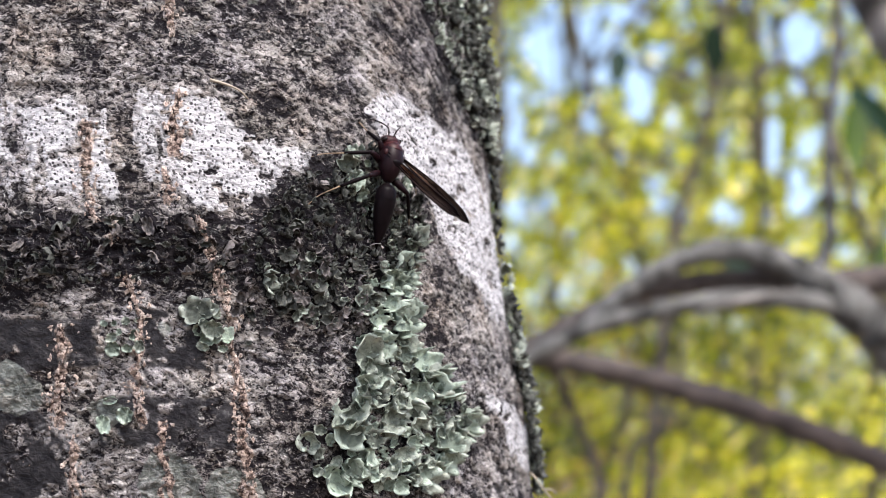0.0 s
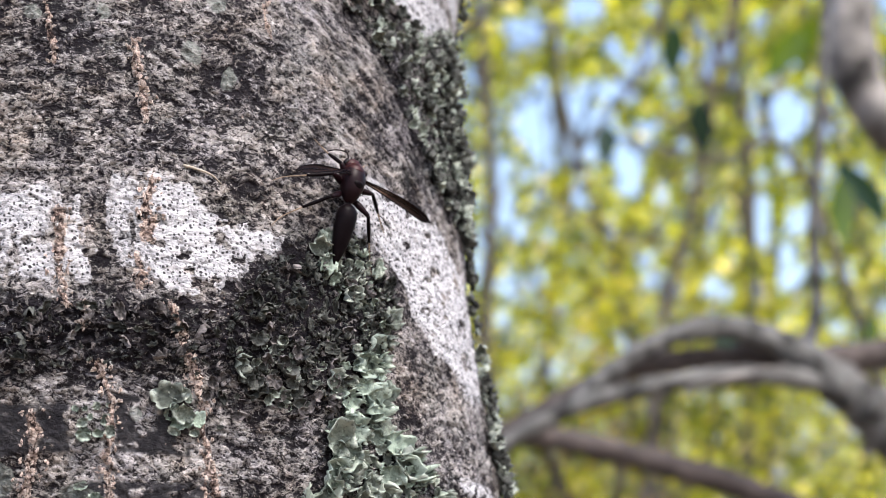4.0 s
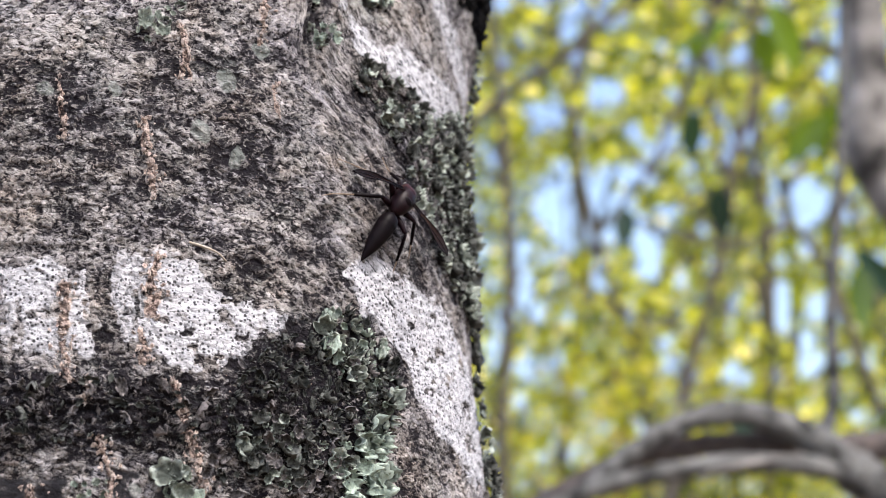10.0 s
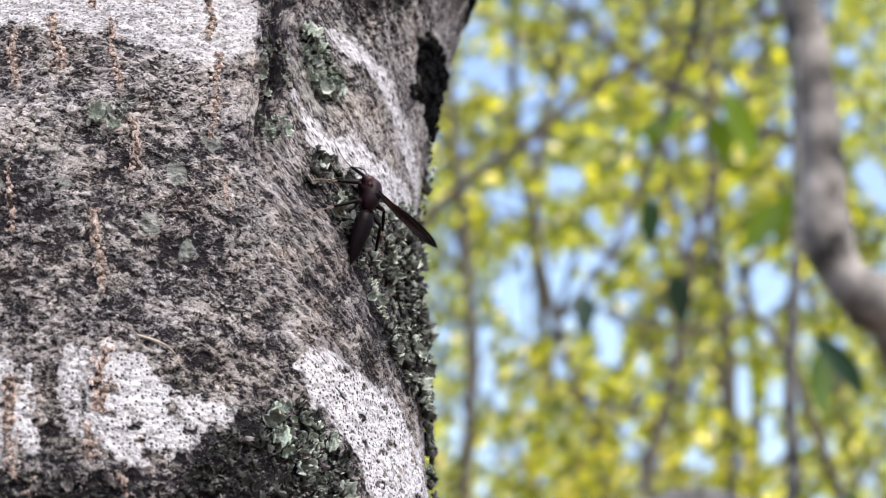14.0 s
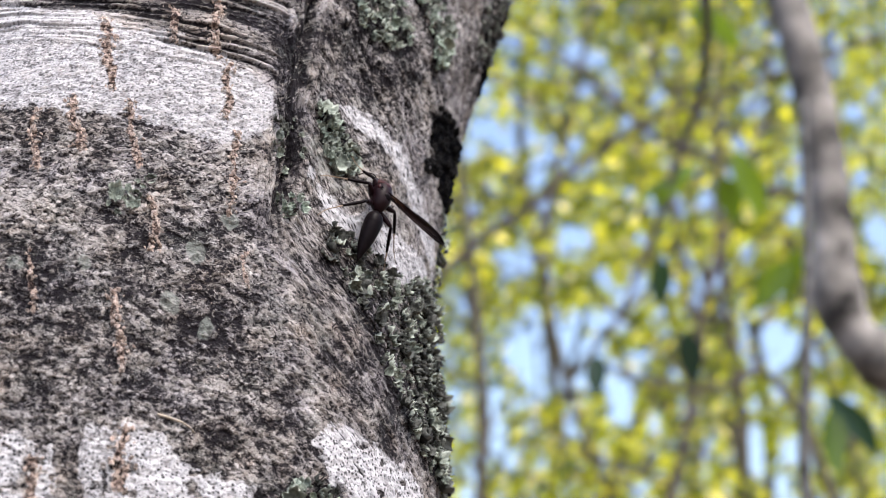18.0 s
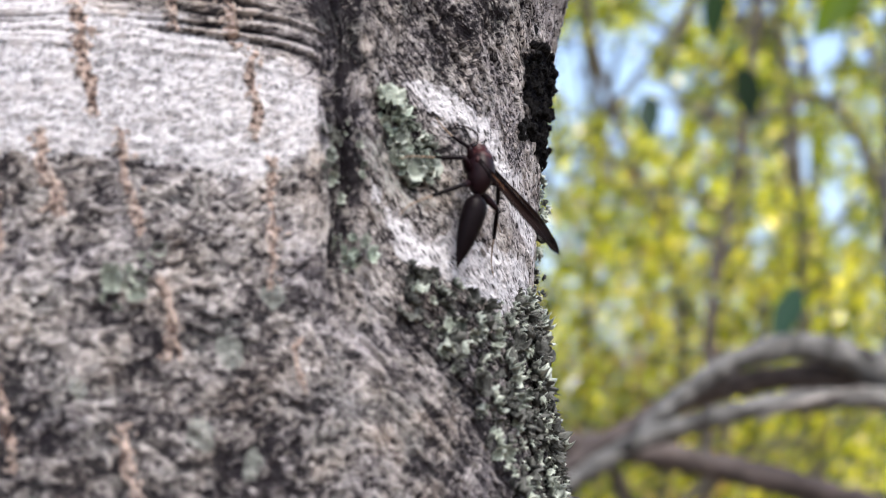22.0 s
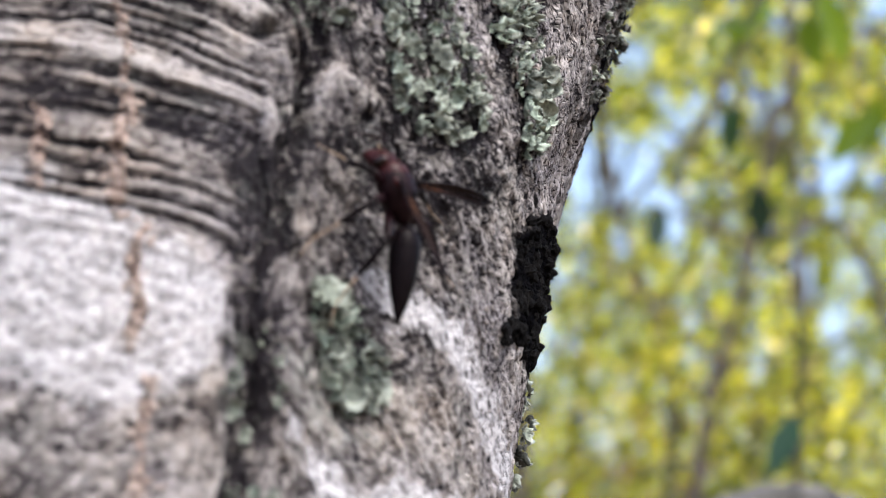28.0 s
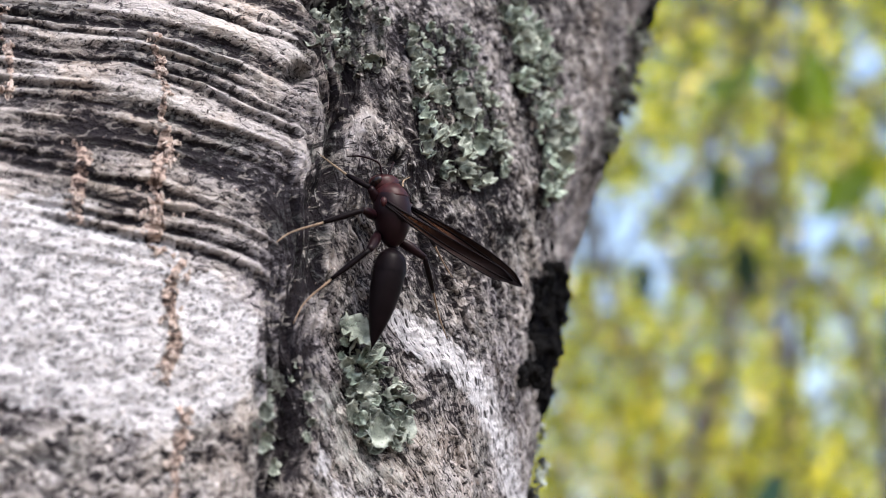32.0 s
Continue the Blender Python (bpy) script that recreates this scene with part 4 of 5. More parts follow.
def wood_tree(seed, base, lean, height, girth, crown_from, crown_to, spread, count, size, mat, label):
    rng = np.random.default_rng(seed)
    x, y = base
    root = thing("woodland_tree", label, "tree", "trees of the wood", at=(x, y, -0.03))
    line = bend([(0, 0, 0), (lean * 0.2 - 0.06, 0.03, height * 0.2), (lean * 0.5 + 0.12, 0, height * 0.4), (lean * 0.55 - 0.05, 0.05, height * 0.6), (lean * 0.8 + 0.08, 0.05, height * 0.8), (lean, 0, height)], 6)
    v, f = tube(line, np.linspace(girth * 0.6, girth * 0.15, len(line)), 8, 0.1, seed)
    mesh_part("trunk", v, f, FAR_BARK, root)
    tips = []
    for k in range(9):
        t = 0.3 + 0.68 * k / 8
        p = line[int(t * (len(line) - 1))]
        a = rng.random() * 6.283
        d = Vector((math.cos(a), math.sin(a), 0.5 + 0.5 * rng.random()))
        q = p + d * spread * (0.35 + 0.5 * rng.random())
        tips.append((p, q))
        v, f = tube(bend([p, (p + q) / 2 + Vector((0, 0, 0.06)), q], 4), np.linspace(girth * 0.3, girth * 0.08, 9), 6, 0.1, seed + k)
        mesh_part("limb", v, f, FAR_BARK, root)
    clumps = []
    for _ in range(60):
        p, q = tips[rng.integers(len(tips))]
        c = p.lerp(q, 0.4 + 0.7 * rng.random()) + Vector(rng.normal(size=3)) * spread * 0.22
        clumps.append((c, 0.1 + 0.25 * rng.random()))

    def place():
        if rng.random() < 0.5:
            c, r = clumps[rng.integers(len(clumps))]
            p = c + Vector(rng.normal(size=3)) * r * 0.6
        else:
            p = Vector((lean * 0.5 + rng.normal() * spread * 0.55, rng.normal() * spread * 0.5, crown_from + (crown_to - crown_from) * rng.random()))
        w = p + Vector((x, y, 0))
        if w.y < 1.8 or open_sky(w.x, w.y, w.z, rng):
            return None
        return p

    vv, ff = [], []
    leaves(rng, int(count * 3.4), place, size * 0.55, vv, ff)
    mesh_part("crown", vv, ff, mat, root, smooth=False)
    return root


def sapling(points, r0, r1, mat, label, seed, twigs=5):
    """A thin leafless stem with a few side twigs, rooted in the ground."""
    rng = np.random.default_rng(seed)
    root = thing("sapling", label, "sapling", "saplings of the wood", at=(points[0][0], points[0][1], -0.03))
    line = [p - root.location for p in bend(points, 6)]
    v, f = tube(line, np.linspace(r0, r1, len(line)), 8, 0.12, seed)
    mesh_part("stem", v, f, mat, root)
    for k in range(twigs):
        p = line[int((0.5 + 0.45 * k / twigs) * (len(line) - 1))]
        d = Vector((rng.normal(), rng.normal() * 0.4, 0.5 + 0.4 * rng.random())) * 0.16
        v, f = tube(bend([p, p + d * 0.5 + Vector((0, 0, 0.01)), p + d], 4), np.linspace(r1 * 0.7, r1 * 0.2, 9), 5)
        mesh_part("twig", v, f, mat, root)
    return root


def make_saplings():
    dark = "thin dark bare sapling stem"
    sapling([(0.12, 2.6, -0.03), (0.1, 2.6, 0.8), (0.095, 2.6, 1.61), (0.104, 2.6, 1.77), (0.108, 2.6, 1.98), (0.1, 2.6, 2.14), (0.06, 2.62, 2.7), (0.1, 2.65, 3.4)], 0.013, 0.006, FAR_BARK, dark, 1)
    sapling([(0.3, 2.8, -0.03), (0.36, 2.8, 0.9), (0.435, 2.8, 1.6), (0.46, 2.8, 1.75), (0.49, 2.8, 1.84), (0.53, 2.8, 1.98), (0.57, 2.8, 2.2), (0.72, 2.8, 2.6)], 0.014, 0.007, BROWN_BARK, "leaning brown sapling stem", 2)
    sapling([(0.24, 2.4, -0.03), (0.27, 2.4, 0.8), (0.3, 2.4, 1.27), (0.36, 2.4, 1.33), (0.38, 2.4, 1.38), (0.4, 2.4, 1.5)], 0.01, 0.005, FAR_BARK, dark, 3)
    sapling([(-0.5, 2.3, -0.03), (-0.4, 2.3, 1.0), (-0.05, 2.25, 1.95), (0.2, 2.2, 2.2), (0.29, 2.2, 2.275), (0.4, 2.2, 2.345), (0.52, 2.2, 2.39), (0.8, 2.2, 2.5)], 0.008, 0.0045, BROWN_BARK, "bowed bare brown sapling stem", 4)
    sapling([(0.95, 2.2, -0.03), (0.85, 2.2, 1.2), (0.68, 2.2, 2.08), (0.56, 2.2, 2.215), (0.49, 2.2, 2.265), (0.41, 2.2, 2.295), (0.35, 2.2, 2.345), (0.2, 2.2, 2.5)], 0.009, 0.003, FAR_BARK, dark, 5)
    sapling([(1.0, 2.5, -0.03), (0.85, 2.5, 1.2), (0.7, 2.5, 1.8), (0.65, 2.5, 1.935), (0.6, 2.5, 1.98), (0.53, 2.5, 1.955), (0.44, 2.5, 1.955), (0.3, 2.5, 2.0)], 0.011, 0.004, FAR_BARK, dark, 6)
    sapling([(0.62, 3.2, -0.03), (0.66, 3.2, 1.0), (0.72, 3.2, 2.0), (0.7, 3.2, 2.6), (0.78, 3.2, 3.4)], 0.016, 0.007, FAR_BARK, dark, 7)


def make_wood():
    sunny = "slender woodland tree with sunlit yellow-green leaves"
    deep = "slender woodland tree with deep green leaves coloured as shaded"
    spec = [(1, (0.30, 3.4), 0.1, 4.2, 0.03, 0.8, 3.4, 0.7, 1300, 0.07, LEAF, sunny),
            (2, (0.95, 3.9), -0.3, 4.6, 0.032, 0.8, 3.6, 0.8, 1500, 0.07, LEAF, sunny),
            (3, (0.62, 5.2), 0.5, 6.0, 0.05, 0.8, 4.6, 1.0, 1800, 0.09, LEAF, sunny),
            (4, (1.6, 5.0), -0.4, 5.6, 0.045, 0.8, 4.4, 1.0, 1800, 0.09, LEAF, sunny),
            (5, (0.05, 6.4), 0.2, 7.0, 0.06, 1.0, 5.2, 1.1, 2200, 0.1, SHADED_LEAF, deep),
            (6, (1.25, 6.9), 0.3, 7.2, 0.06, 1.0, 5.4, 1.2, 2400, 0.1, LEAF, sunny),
            (7, (2.6, 7.2), -0.5, 7.0, 0.06, 1.0, 5.4, 1.3, 2200, 0.1, SHADED_LEAF, deep),
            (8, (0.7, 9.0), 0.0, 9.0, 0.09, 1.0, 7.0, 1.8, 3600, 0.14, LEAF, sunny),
            (9, (2.2, 9.6), 0.0, 9.0, 0.09, 1.0, 7.0, 1.8, 3600, 0.14, SHADED_LEAF, deep),
            (10, (-1.4, 9.0), 0.0, 9.0, 0.09, 1.0, 7.0, 1.8, 3000, 0.12, LEAF, sunny),
            (11, (3.8, 10.0), 0.0, 9.0, 0.09, 1.0, 7.0, 1.8, 3000, 0.12, LEAF, sunny)]
    spec += [(12, (0.45, 3.0), 0.1, 2.6, 0.014, 1.05, 2.0, 0.45, 700, 0.055, LEAF, sunny),
             (13, (0.8, 3.6), -0.1, 2.8, 0.014, 1.05, 2.1, 0.5, 900, 0.06, LEAF, sunny),
             (14, (0.15, 3.8), 0.1, 2.8, 0.014, 1.05, 2.1, 0.5, 700, 0.06, LEAF, sunny)]
    for row in spec:
        wood_tree(*row)
    wood_tree(21, (0.36, 4.2), 0.05, 2.3, 0.015, 1.2, 1.75, 0.25, 260, 0.06, RED_LEAF, "low shrub with faded russet leaves")
    wood_tree(22, (0.62, 4.6), 0.05, 2.6, 0.015, 1.3, 1.9, 0.2, 160, 0.06, RED_LEAF, "low shrub with faded russet leaves")


def make_twig():
    """Broad dark leaves on a twig that hangs two metres behind the trunk."""
    rng = np.random.default_rng(8)
    twig = limb
    line = bend([(0.3, 1.3, 2.58), (0.36, 1.6, 2.5), (0.42, 1.9, 2.3), (0.38, 2.0, 2.16), (0.31, 2.0, 1.98), (0.27, 2.0, 1.9)], 6)
    v, f = tube(line, np.linspace(0.01, 0.003, len(line)), 6)
    mesh_part("twig", v, f, BROWN_BARK, twig, "thin brown hanging twig")
    for x, z, size, deep in ((0.375, 2.135, 0.085, 0), (0.335, 2.12, 0.06, 0), (0.49, 2.135, 0.085, 0), (0.46, 2.11, 0.06, 0), (0.348, 1.98, 0.055, 1), (0.385, 1.865, 0.062, 1),
                             (0.248, 1.84, 0.05, 1), (0.51, 1.976, 0.07, 0), (0.54, 1.99, 0.06, 0), (0.46, 2.4, 0.09, 0), (0.61, 1.77, 0.09, 1), (0.58, 1.74, 0.08, 0), (0.41, 1.557, 0.07, 1), (0.6, 1.55, 0.09, 0)):
        p = Vector((x, 2.0, z))
        d = Vector((rng.normal() * 0.4, rng.normal() * 0.3, -1)).normalized()
        c = Vector((1, rng.normal() * 0.5, rng.normal() * 0.3)).normalized()
        verts, faces = [], []
        n = 9
        for i in range(n):
            t = i / (n - 1)
            half = size * 0.3 * math.sin(math.pi * t ** 0.8) + 0.001
            q = p + d * size * 1.3 * (t - 0.5)
            verts += [q - c * half + Vector((0, -half * 0.3, 0)), q, q + c * half + Vector((0, -half * 0.3, 0))]
        for i in range(n - 1):
            for j in (0, 1):
                a = i * 3 + j
                faces.append((a, a + 1, a + 4, a + 3))
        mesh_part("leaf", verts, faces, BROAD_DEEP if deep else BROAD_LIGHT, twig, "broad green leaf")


def make_branches():
    """The arched branches a metre behind the trunk, grown from a leaning tree outside the view."""
    def branch(points, girths, mat, label, steps=8):
        line = bend(points, steps)
        girth = np.interp(np.linspace(0, 1, len(line)), np.linspace(0, 1, len(girths)), girths)
        v, f = tube(line, [g * (1 + 0.07 * math.sin(k * 1.7) + 0.07 * math.sin(k * 0.6)) for k, g in enumerate(girth)], 14, 0.22, 3)
        return mesh_part("branch", v, f, mat, arch, label)

    global arch
    arch = thing("arched_tree", "leaning tree with arched pale grey branches", "tree", at=(0, 0, 0))
    branch([(0.62, 1.12, -0.03), (0.6, 1.12, 0.5), (0.5, 1.1, 1.05), (0.40, 1.09, 1.29), (0.334, 1.08, 1.380), (0.317, 1.08, 1.396), (0.297, 1.08, 1.413), (0.274, 1.08, 1.431), (0.25, 1.08, 1.444),
            (0.218, 1.08, 1.451), (0.186, 1.08, 1.445), (0.158, 1.08, 1.433), (0.126, 1.08, 1.411), (0.095, 1.08, 1.386), (0.05, 1.08, 1.36), (-0.02, 1.09, 1.31)],
           (0.034, 0.032, 0.028, 0.024, 0.019, 0.017, 0.0155, 0.0125, 0.0105, 0.0094, 0.0085, 0.0078, 0.0072, 0.007, 0.0068, 0.0065), PALE_BARK, "pale grey arched limb")
    branch([(0.30, 1.085, 1.406), (0.28, 1.07, 1.409), (0.255, 1.065, 1.412), (0.208, 1.065, 1.411), (0.17, 1.065, 1.406), (0.136, 1.065, 1.399), (0.106, 1.065, 1.39), (0.073, 1.065, 1.374), (0.04, 1.07, 1.353), (-0.02, 1.08, 1.31)], (0.008, 0.0062), PALE_BARK, "pale grey branch")
    branch([(0.33, 1.1, 1.405), (0.284, 1.1, 1.422), (0.264, 1.1, 1.427), (0.232, 1.1, 1.43), (0.195, 1.1, 1.429), (0.155, 1.1, 1.421), (0.119, 1.1, 1.409), (0.06, 1.1, 1.375), (0.0, 1.11, 1.335)], (0.011, 0.0085, 0.007), BROWN_BARK, "dark brown middle branch")
    branch([(0.185, 1.062, 1.4), (0.205, 1.058, 1.407), (0.23, 1.058, 1.413), (0.262, 1.06, 1.417)], (0.0015, 0.0024, 0.0022), ASH_BARK, "thin bleached sliver")
    branch([(0.29, 1.11, 1.424), (0.335, 1.12, 1.433), (0.4, 1.13, 1.44), (0.55, 1.15, 1.47)], (0.012, 0.012), BROWN_BARK, "brown side branch")
    branch([(0.56, 1.46, 1.235), (0.43, 1.43, 1.29), (0.341, 1.42, 1.326), (0.259, 1.42, 1.354), (0.177, 1.42, 1.377), (0.122, 1.42, 1.389), (0.085, 1.42, 1.394), (0.045, 1.42, 1.4), (0.01, 1.42, 1.428), (-0.04, 1.43, 1.475), (-0.14, 1.45, 1.53)], (0.0135, 0.0125, 0.0115), BROWN_BARK, "brown lower branch")
    branch([(0.1, 1.42, 1.392), (0.115, 1.43, 1.37), (0.128, 1.44, 1.34), (0.15, 1.45, 1.29), (0.16, 1.45, 1.2)], (0.006, 0.004), BROWN_BARK, "short brown hanging twig")
    branch([(0.285, 1.1, 1.43), (0.297, 1.1, 1.47), (0.298, 1.1, 1.535), (0.306, 1.1, 1.6), (0.316, 1.1, 1.7), (0.33, 1.12, 1.85)], (0.0055, 0.003), PALE_BARK, "thin upright twig")
    global limb
    limb = thing("crooked_tree", "crooked pale-barked tree with a bent elbow", "tree", at=(0, 0, 0))
    line = bend([(0.75, 1.5, -0.03), (0.72, 1.45, 0.8), (0.6, 1.35, 1.4), (0.46, 1.26, 1.62), (0.413, 1.24, 1.653), (0.39, 1.24, 1.678), (0.378, 1.24, 1.722), (0.382, 1.24, 1.785), (0.378, 1.24, 1.89), (0.362, 1.24, 2.006), (0.33, 1.25, 2.2), (0.3, 1.3, 2.6)], 6)
    v, f = tube(line, [0.055 - 0.0365 * min(1, k / 30) + 0.005 * math.exp(-((k - 35) / 4) ** 2) for k in range(len(line))], 14, 0.12, 5)
    mesh_part("trunk", v, f, ASH_BARK, limb)


make_ground()
make_branches()
make_wood()
make_saplings()
make_twig()


# ---------------------------------------------------------------- the wasp (built in mm, x ahead, y to its left, z its back; origin at its waist)
def chitin(name, colour, rough, spread=0.3, sheen=0.2):
    m, nt, bs = material(name, rough)
    co = coords(nt)
    n = noise_tex(nt, co, 900, 4, 0.6)
    nt.links.new(ramp(nt, n, [(0.3, tuple(v * (1 - spread) for v in colour)), (0.7, tuple(v * (1 + spread) for v in colour))]), bs.inputs["Base Color"])
    bs.inputs["Specular IOR Level"].default_value = sheen
    bump(nt, bs, noise_tex(nt, co, 6000, 2, 0.5), 0.25, 0.00005)
    return m


BLACKISH = chitin("blackish_chitin", (0.0042, 0.0026, 0.0034), 0.42, sheen=0.05)
MAROON = chitin("maroon_chitin", (0.008, 0.0026, 0.004), 0.4, sheen=0.1)
RUSSET = chitin("russet_chitin", (0.026, 0.006, 0.0068), 0.4, sheen=0.15)
AMBER = chitin("amber_chitin", (0.21, 0.15, 0.105), 0.5)
EYE_DARK = chitin("compound_eye", (0.008, 0.003, 0.003), 0.25, sheen=0.4)


def wing_material():
    m, nt, bs = material("smoky_wing", 0.5)
    bs.inputs["Specular IOR Level"].default_value = 0.03
    co = coords(nt)
    reach = nt.nodes.new("ShaderNodeSeparateXYZ")
    nt.links.new(co, reach.inputs[0])
    along = maths(nt, "MULTIPLY", reach.outputs[0], -1 / 0.0155)
    tone = ramp(nt, along, [(0.0, (0.13, 0.052, 0.022)), (0.4, (0.016, 0.008, 0.007)), (1.0, (0.004, 0.003, 0.0035))])
    nt.links.new(tone, bs.inputs["Base Color"])
    clear = nt.nodes.new("ShaderNodeBsdfTransparent")
    clear.inputs[0].default_value = (0.75, 0.55, 0.4, 1)
    both = nt.nodes.new("ShaderNodeMixShader")
    nt.links.new(ramp(nt, along, [(0.0, grey(0.6)), (0.4, grey(0.95)), (1.0, grey(0.985))]), both.inputs[0])
    nt.links.new(clear.outputs[0], both.inputs[1])
    nt.links.new(bs.outputs[0], both.inputs[2])
    nt.links.new(both.outputs[0], nt.nodes["Material Output"].inputs["Surface"])
    return m


WING = wing_material()


def loft(rings, sides=20, ends=True):
    """A closed body through rings (x, centre z, half width, half height), in mm."""
    verts, faces = [], []
    for x, cz, w, h in rings:
        for k in range(sides):
            a = 2 * math.pi * k / sides
            verts.append((x / 1000, w * math.cos(a) / 1000, (cz + h * math.sin(a)) / 1000))
    for i in range(len(rings) - 1):
        for k in range(sides):
            a, b = i * sides + k, i * sides + (k + 1) % sides
            faces.append((a, b, b + sides, a + sides))
    if ends:
        faces.append(tuple(reversed(range(sides))))
        faces.append(tuple(range((len(rings) - 1) * sides, len(rings) * sides)))
    return verts, faces


def smooth_rings(rings, steps=5):
    out = bend([Vector((a[0], a[2], a[3])) for a in rings], steps)
    mid = bend([Vector((a[0], a[1], 0)) for a in rings], steps)
    return [(p.x, q.y, max(p.y, 0.02), max(p.z, 0.02)) for p, q in zip(out, mid)]


def ball(name, at, size, mat, parent, label=""):
    bm = bmesh.new()
    bmesh.ops.create_uvsphere(bm, u_segments=16, v_segments=10, radius=1)
    for v in bm.verts:
        v.co = Vector((at[0] + v.co.x * size[0], at[1] + v.co.y * size[1], at[2] + v.co.z * size[2])) / 1000
    for f in bm.faces:
        f.smooth = True
    return part(name, bm, mat, parent, label)


def rod(name, points, radii, mat, parent, label="", sides=8, steps=4):
    line = bend([Vector(p) / 1000 for p in points], steps)
    at = np.linspace(0, 1, len(line))
    v, f = tube(line, np.interp(at, np.linspace(0, 1, len(radii)), radii) / 1000, sides)
    return mesh_part(name, v, f, mat, parent, label)


def at_hinge(ob, hinge):
    """Sets a part's own origin at its joint (mm), so that it turns there."""
    ob.data.transform(Matrix.Translation(-Vector(hinge) / 1000))
    ob.location = Vector(hinge) / 1000
    return ob


STOUT = 1.2
STANCE = {"front": [(4.9, 0.85, -1.1), (6.6, 2.6, -0.2), (8.6, 3.4, -2.6), (10.2, 4.3, -3.9), (11.2, 5.4, -4.3)],
          "middle": [(3.6, 1.0, -1.4), (3.9, 4.4, 0.3), (3.0, 8.0, -2.2), (2.3, 10.9, -4.2), (1.2, 12.8, -4.8)],
          "hind": [(1.8, 0.95, -1.2), (-0.4, 4.4, 0.5), (-2.9, 7.8, -2.3), (-4.9, 10.2, -4.2), (-7.0, 11.8, -4.7)]}


def make_wasp():
    body = thing("wasp", "dark maroon paper wasp with smoky wings climbing the bark", "wasp")
    v, f = loft(smooth_rings([(0.1, 0.0, 0.45, 0.45), (0.7, 0.05, 1.0, 1.0), (1.7, 0.1, 1.45, 1.5), (3.2, 0.15, 1.75, 1.75), (4.6, 0.1, 1.6, 1.6), (5.6, 0.0, 1.15, 1.15), (6.1, -0.05, 0.6, 0.6)]))
    thorax = mesh_part("thorax", v, f, MAROON, body, "dark maroon thorax")
    v, f = loft(smooth_rings([(2.0, 1.2, 0.7, 0.5), (2.6, 1.25, 0.95, 0.72), (3.1, 1.2, 0.8, 0.6)], 4))
    mesh_part("scutellum", v, f, BLACKISH, thorax)
    v, f = loft(smooth_rings([(4.5, 0.15, 1.52, 1.6), (5.2, 0.1, 1.42, 1.42), (5.9, 0.0, 0.9, 0.9)], 4))
    mesh_part("pronotum", v, f, RUSSET, thorax)
    for s in (1, -1):
        ball("wing_base", (3.9, 1.5 * s, 0.75), (0.5, 0.35, 0.3), RUSSET, thorax)
    # head
    v, f = loft(smooth_rings([(5.6, -0.1, 0.8, 0.8), (6.1, -0.2, 1.4, 1.25), (7.0, -0.3, 1.72, 1.5), (7.6, -0.55, 1.45, 1.3), (8.3, -1.0, 0.95, 0.95), (8.7, -1.3, 0.45, 0.5)]))
    head = at_hinge(mesh_part("head", v, f, RUSSET, body, "russet head"), (6.0, 0, -0.1))
    o = Vector((6.0, 0, -0.1))
    for s in (1, -1):
        ball("eye", Vector((7.0, 1.42 * s, -0.1)) - o, (0.55, 0.45, 0.95), EYE_DARK, head, "dark compound eye")
        ball("mandible", Vector((8.1, 0.45 * s, -1.15)) - o, (0.55, 0.3, 0.45), MAROON, head)
        rod("antenna", [Vector(p) - o for p in ((7.9, 0.5 * s, 0.3), (8.7, 0.9 * s, 1.0), (9.4, 1.6 * s, 0.9), (10.4, 2.4 * s, 0.1), (11.2, 3.0 * s, -1.0))],
            [0.1, 0.12, 0.13, 0.12, 0.06], MAROON, head, "dark jointed antenna")
    for dy in (-0.25, 0, 0.25):
        ball("ocellus", Vector((7.3, dy, 1.1 + 0.06 * (dy == 0))) - o, (0.1, 0.1, 0.08), EYE_DARK, head)
    # gaster: overlapping tergites
    rings = [(0.0, 0, 0.36), (-0.45, 0.05, 1.05), (-1.1, 0.1, 1.65), (-2.2, 0.1, 1.95), (-3.6, 0.05, 2.02), (-5.2, -0.05, 1.9), (-7.0, -0.15, 1.6), (-8.8, -0.25, 1.12), (-10.4, -0.4, 0.55), (-11.5, -0.45, 0.06)]
    line = bend([Vector(r) for r in rings], 6)
    cuts = [0.0, -2.6, -5.0, -6.9, -8.5, -9.9, -11.6]
    gaster = None
    for i in range(6):
        seg = [p for p in line if cuts[i + 1] - 0.35 <= p.x <= cuts[i] + 0.01]
        grown = []
        for j, p in enumerate(seg):
            k = 1.0 - 0.035 * (i > 0) - 0.004 * i
            grown.append((p.x, p.y, max(0.03, p.z * k), max(0.03, p.z * k * 0.94)))
        v, f = loft([(x * 0.96, y, w * 0.93, hh * 0.93) for x, y, w, hh in grown], 24, False)
        if gaster is None:
            gaster = mesh_part("gaster", v, f, BLACKISH, body, "spindle-shaped blackish gaster")
        else:
            mesh_part("tergite", v, f, BLACKISH, gaster)
    rod("petiole", [(0.9, 0, 0), (0.3, 0, 0), (-0.5, 0, 0.05)], [0.42, 0.32, 0.5], BLACKISH, body)
    rod("sting", [(-10.7, 0, -0.45), (-11.1, 0, -0.55), (-11.5, 0, -0.65)], [0.08, 0.05, 0.02], BLACKISH, gaster)
    # folded wings
    wings = []
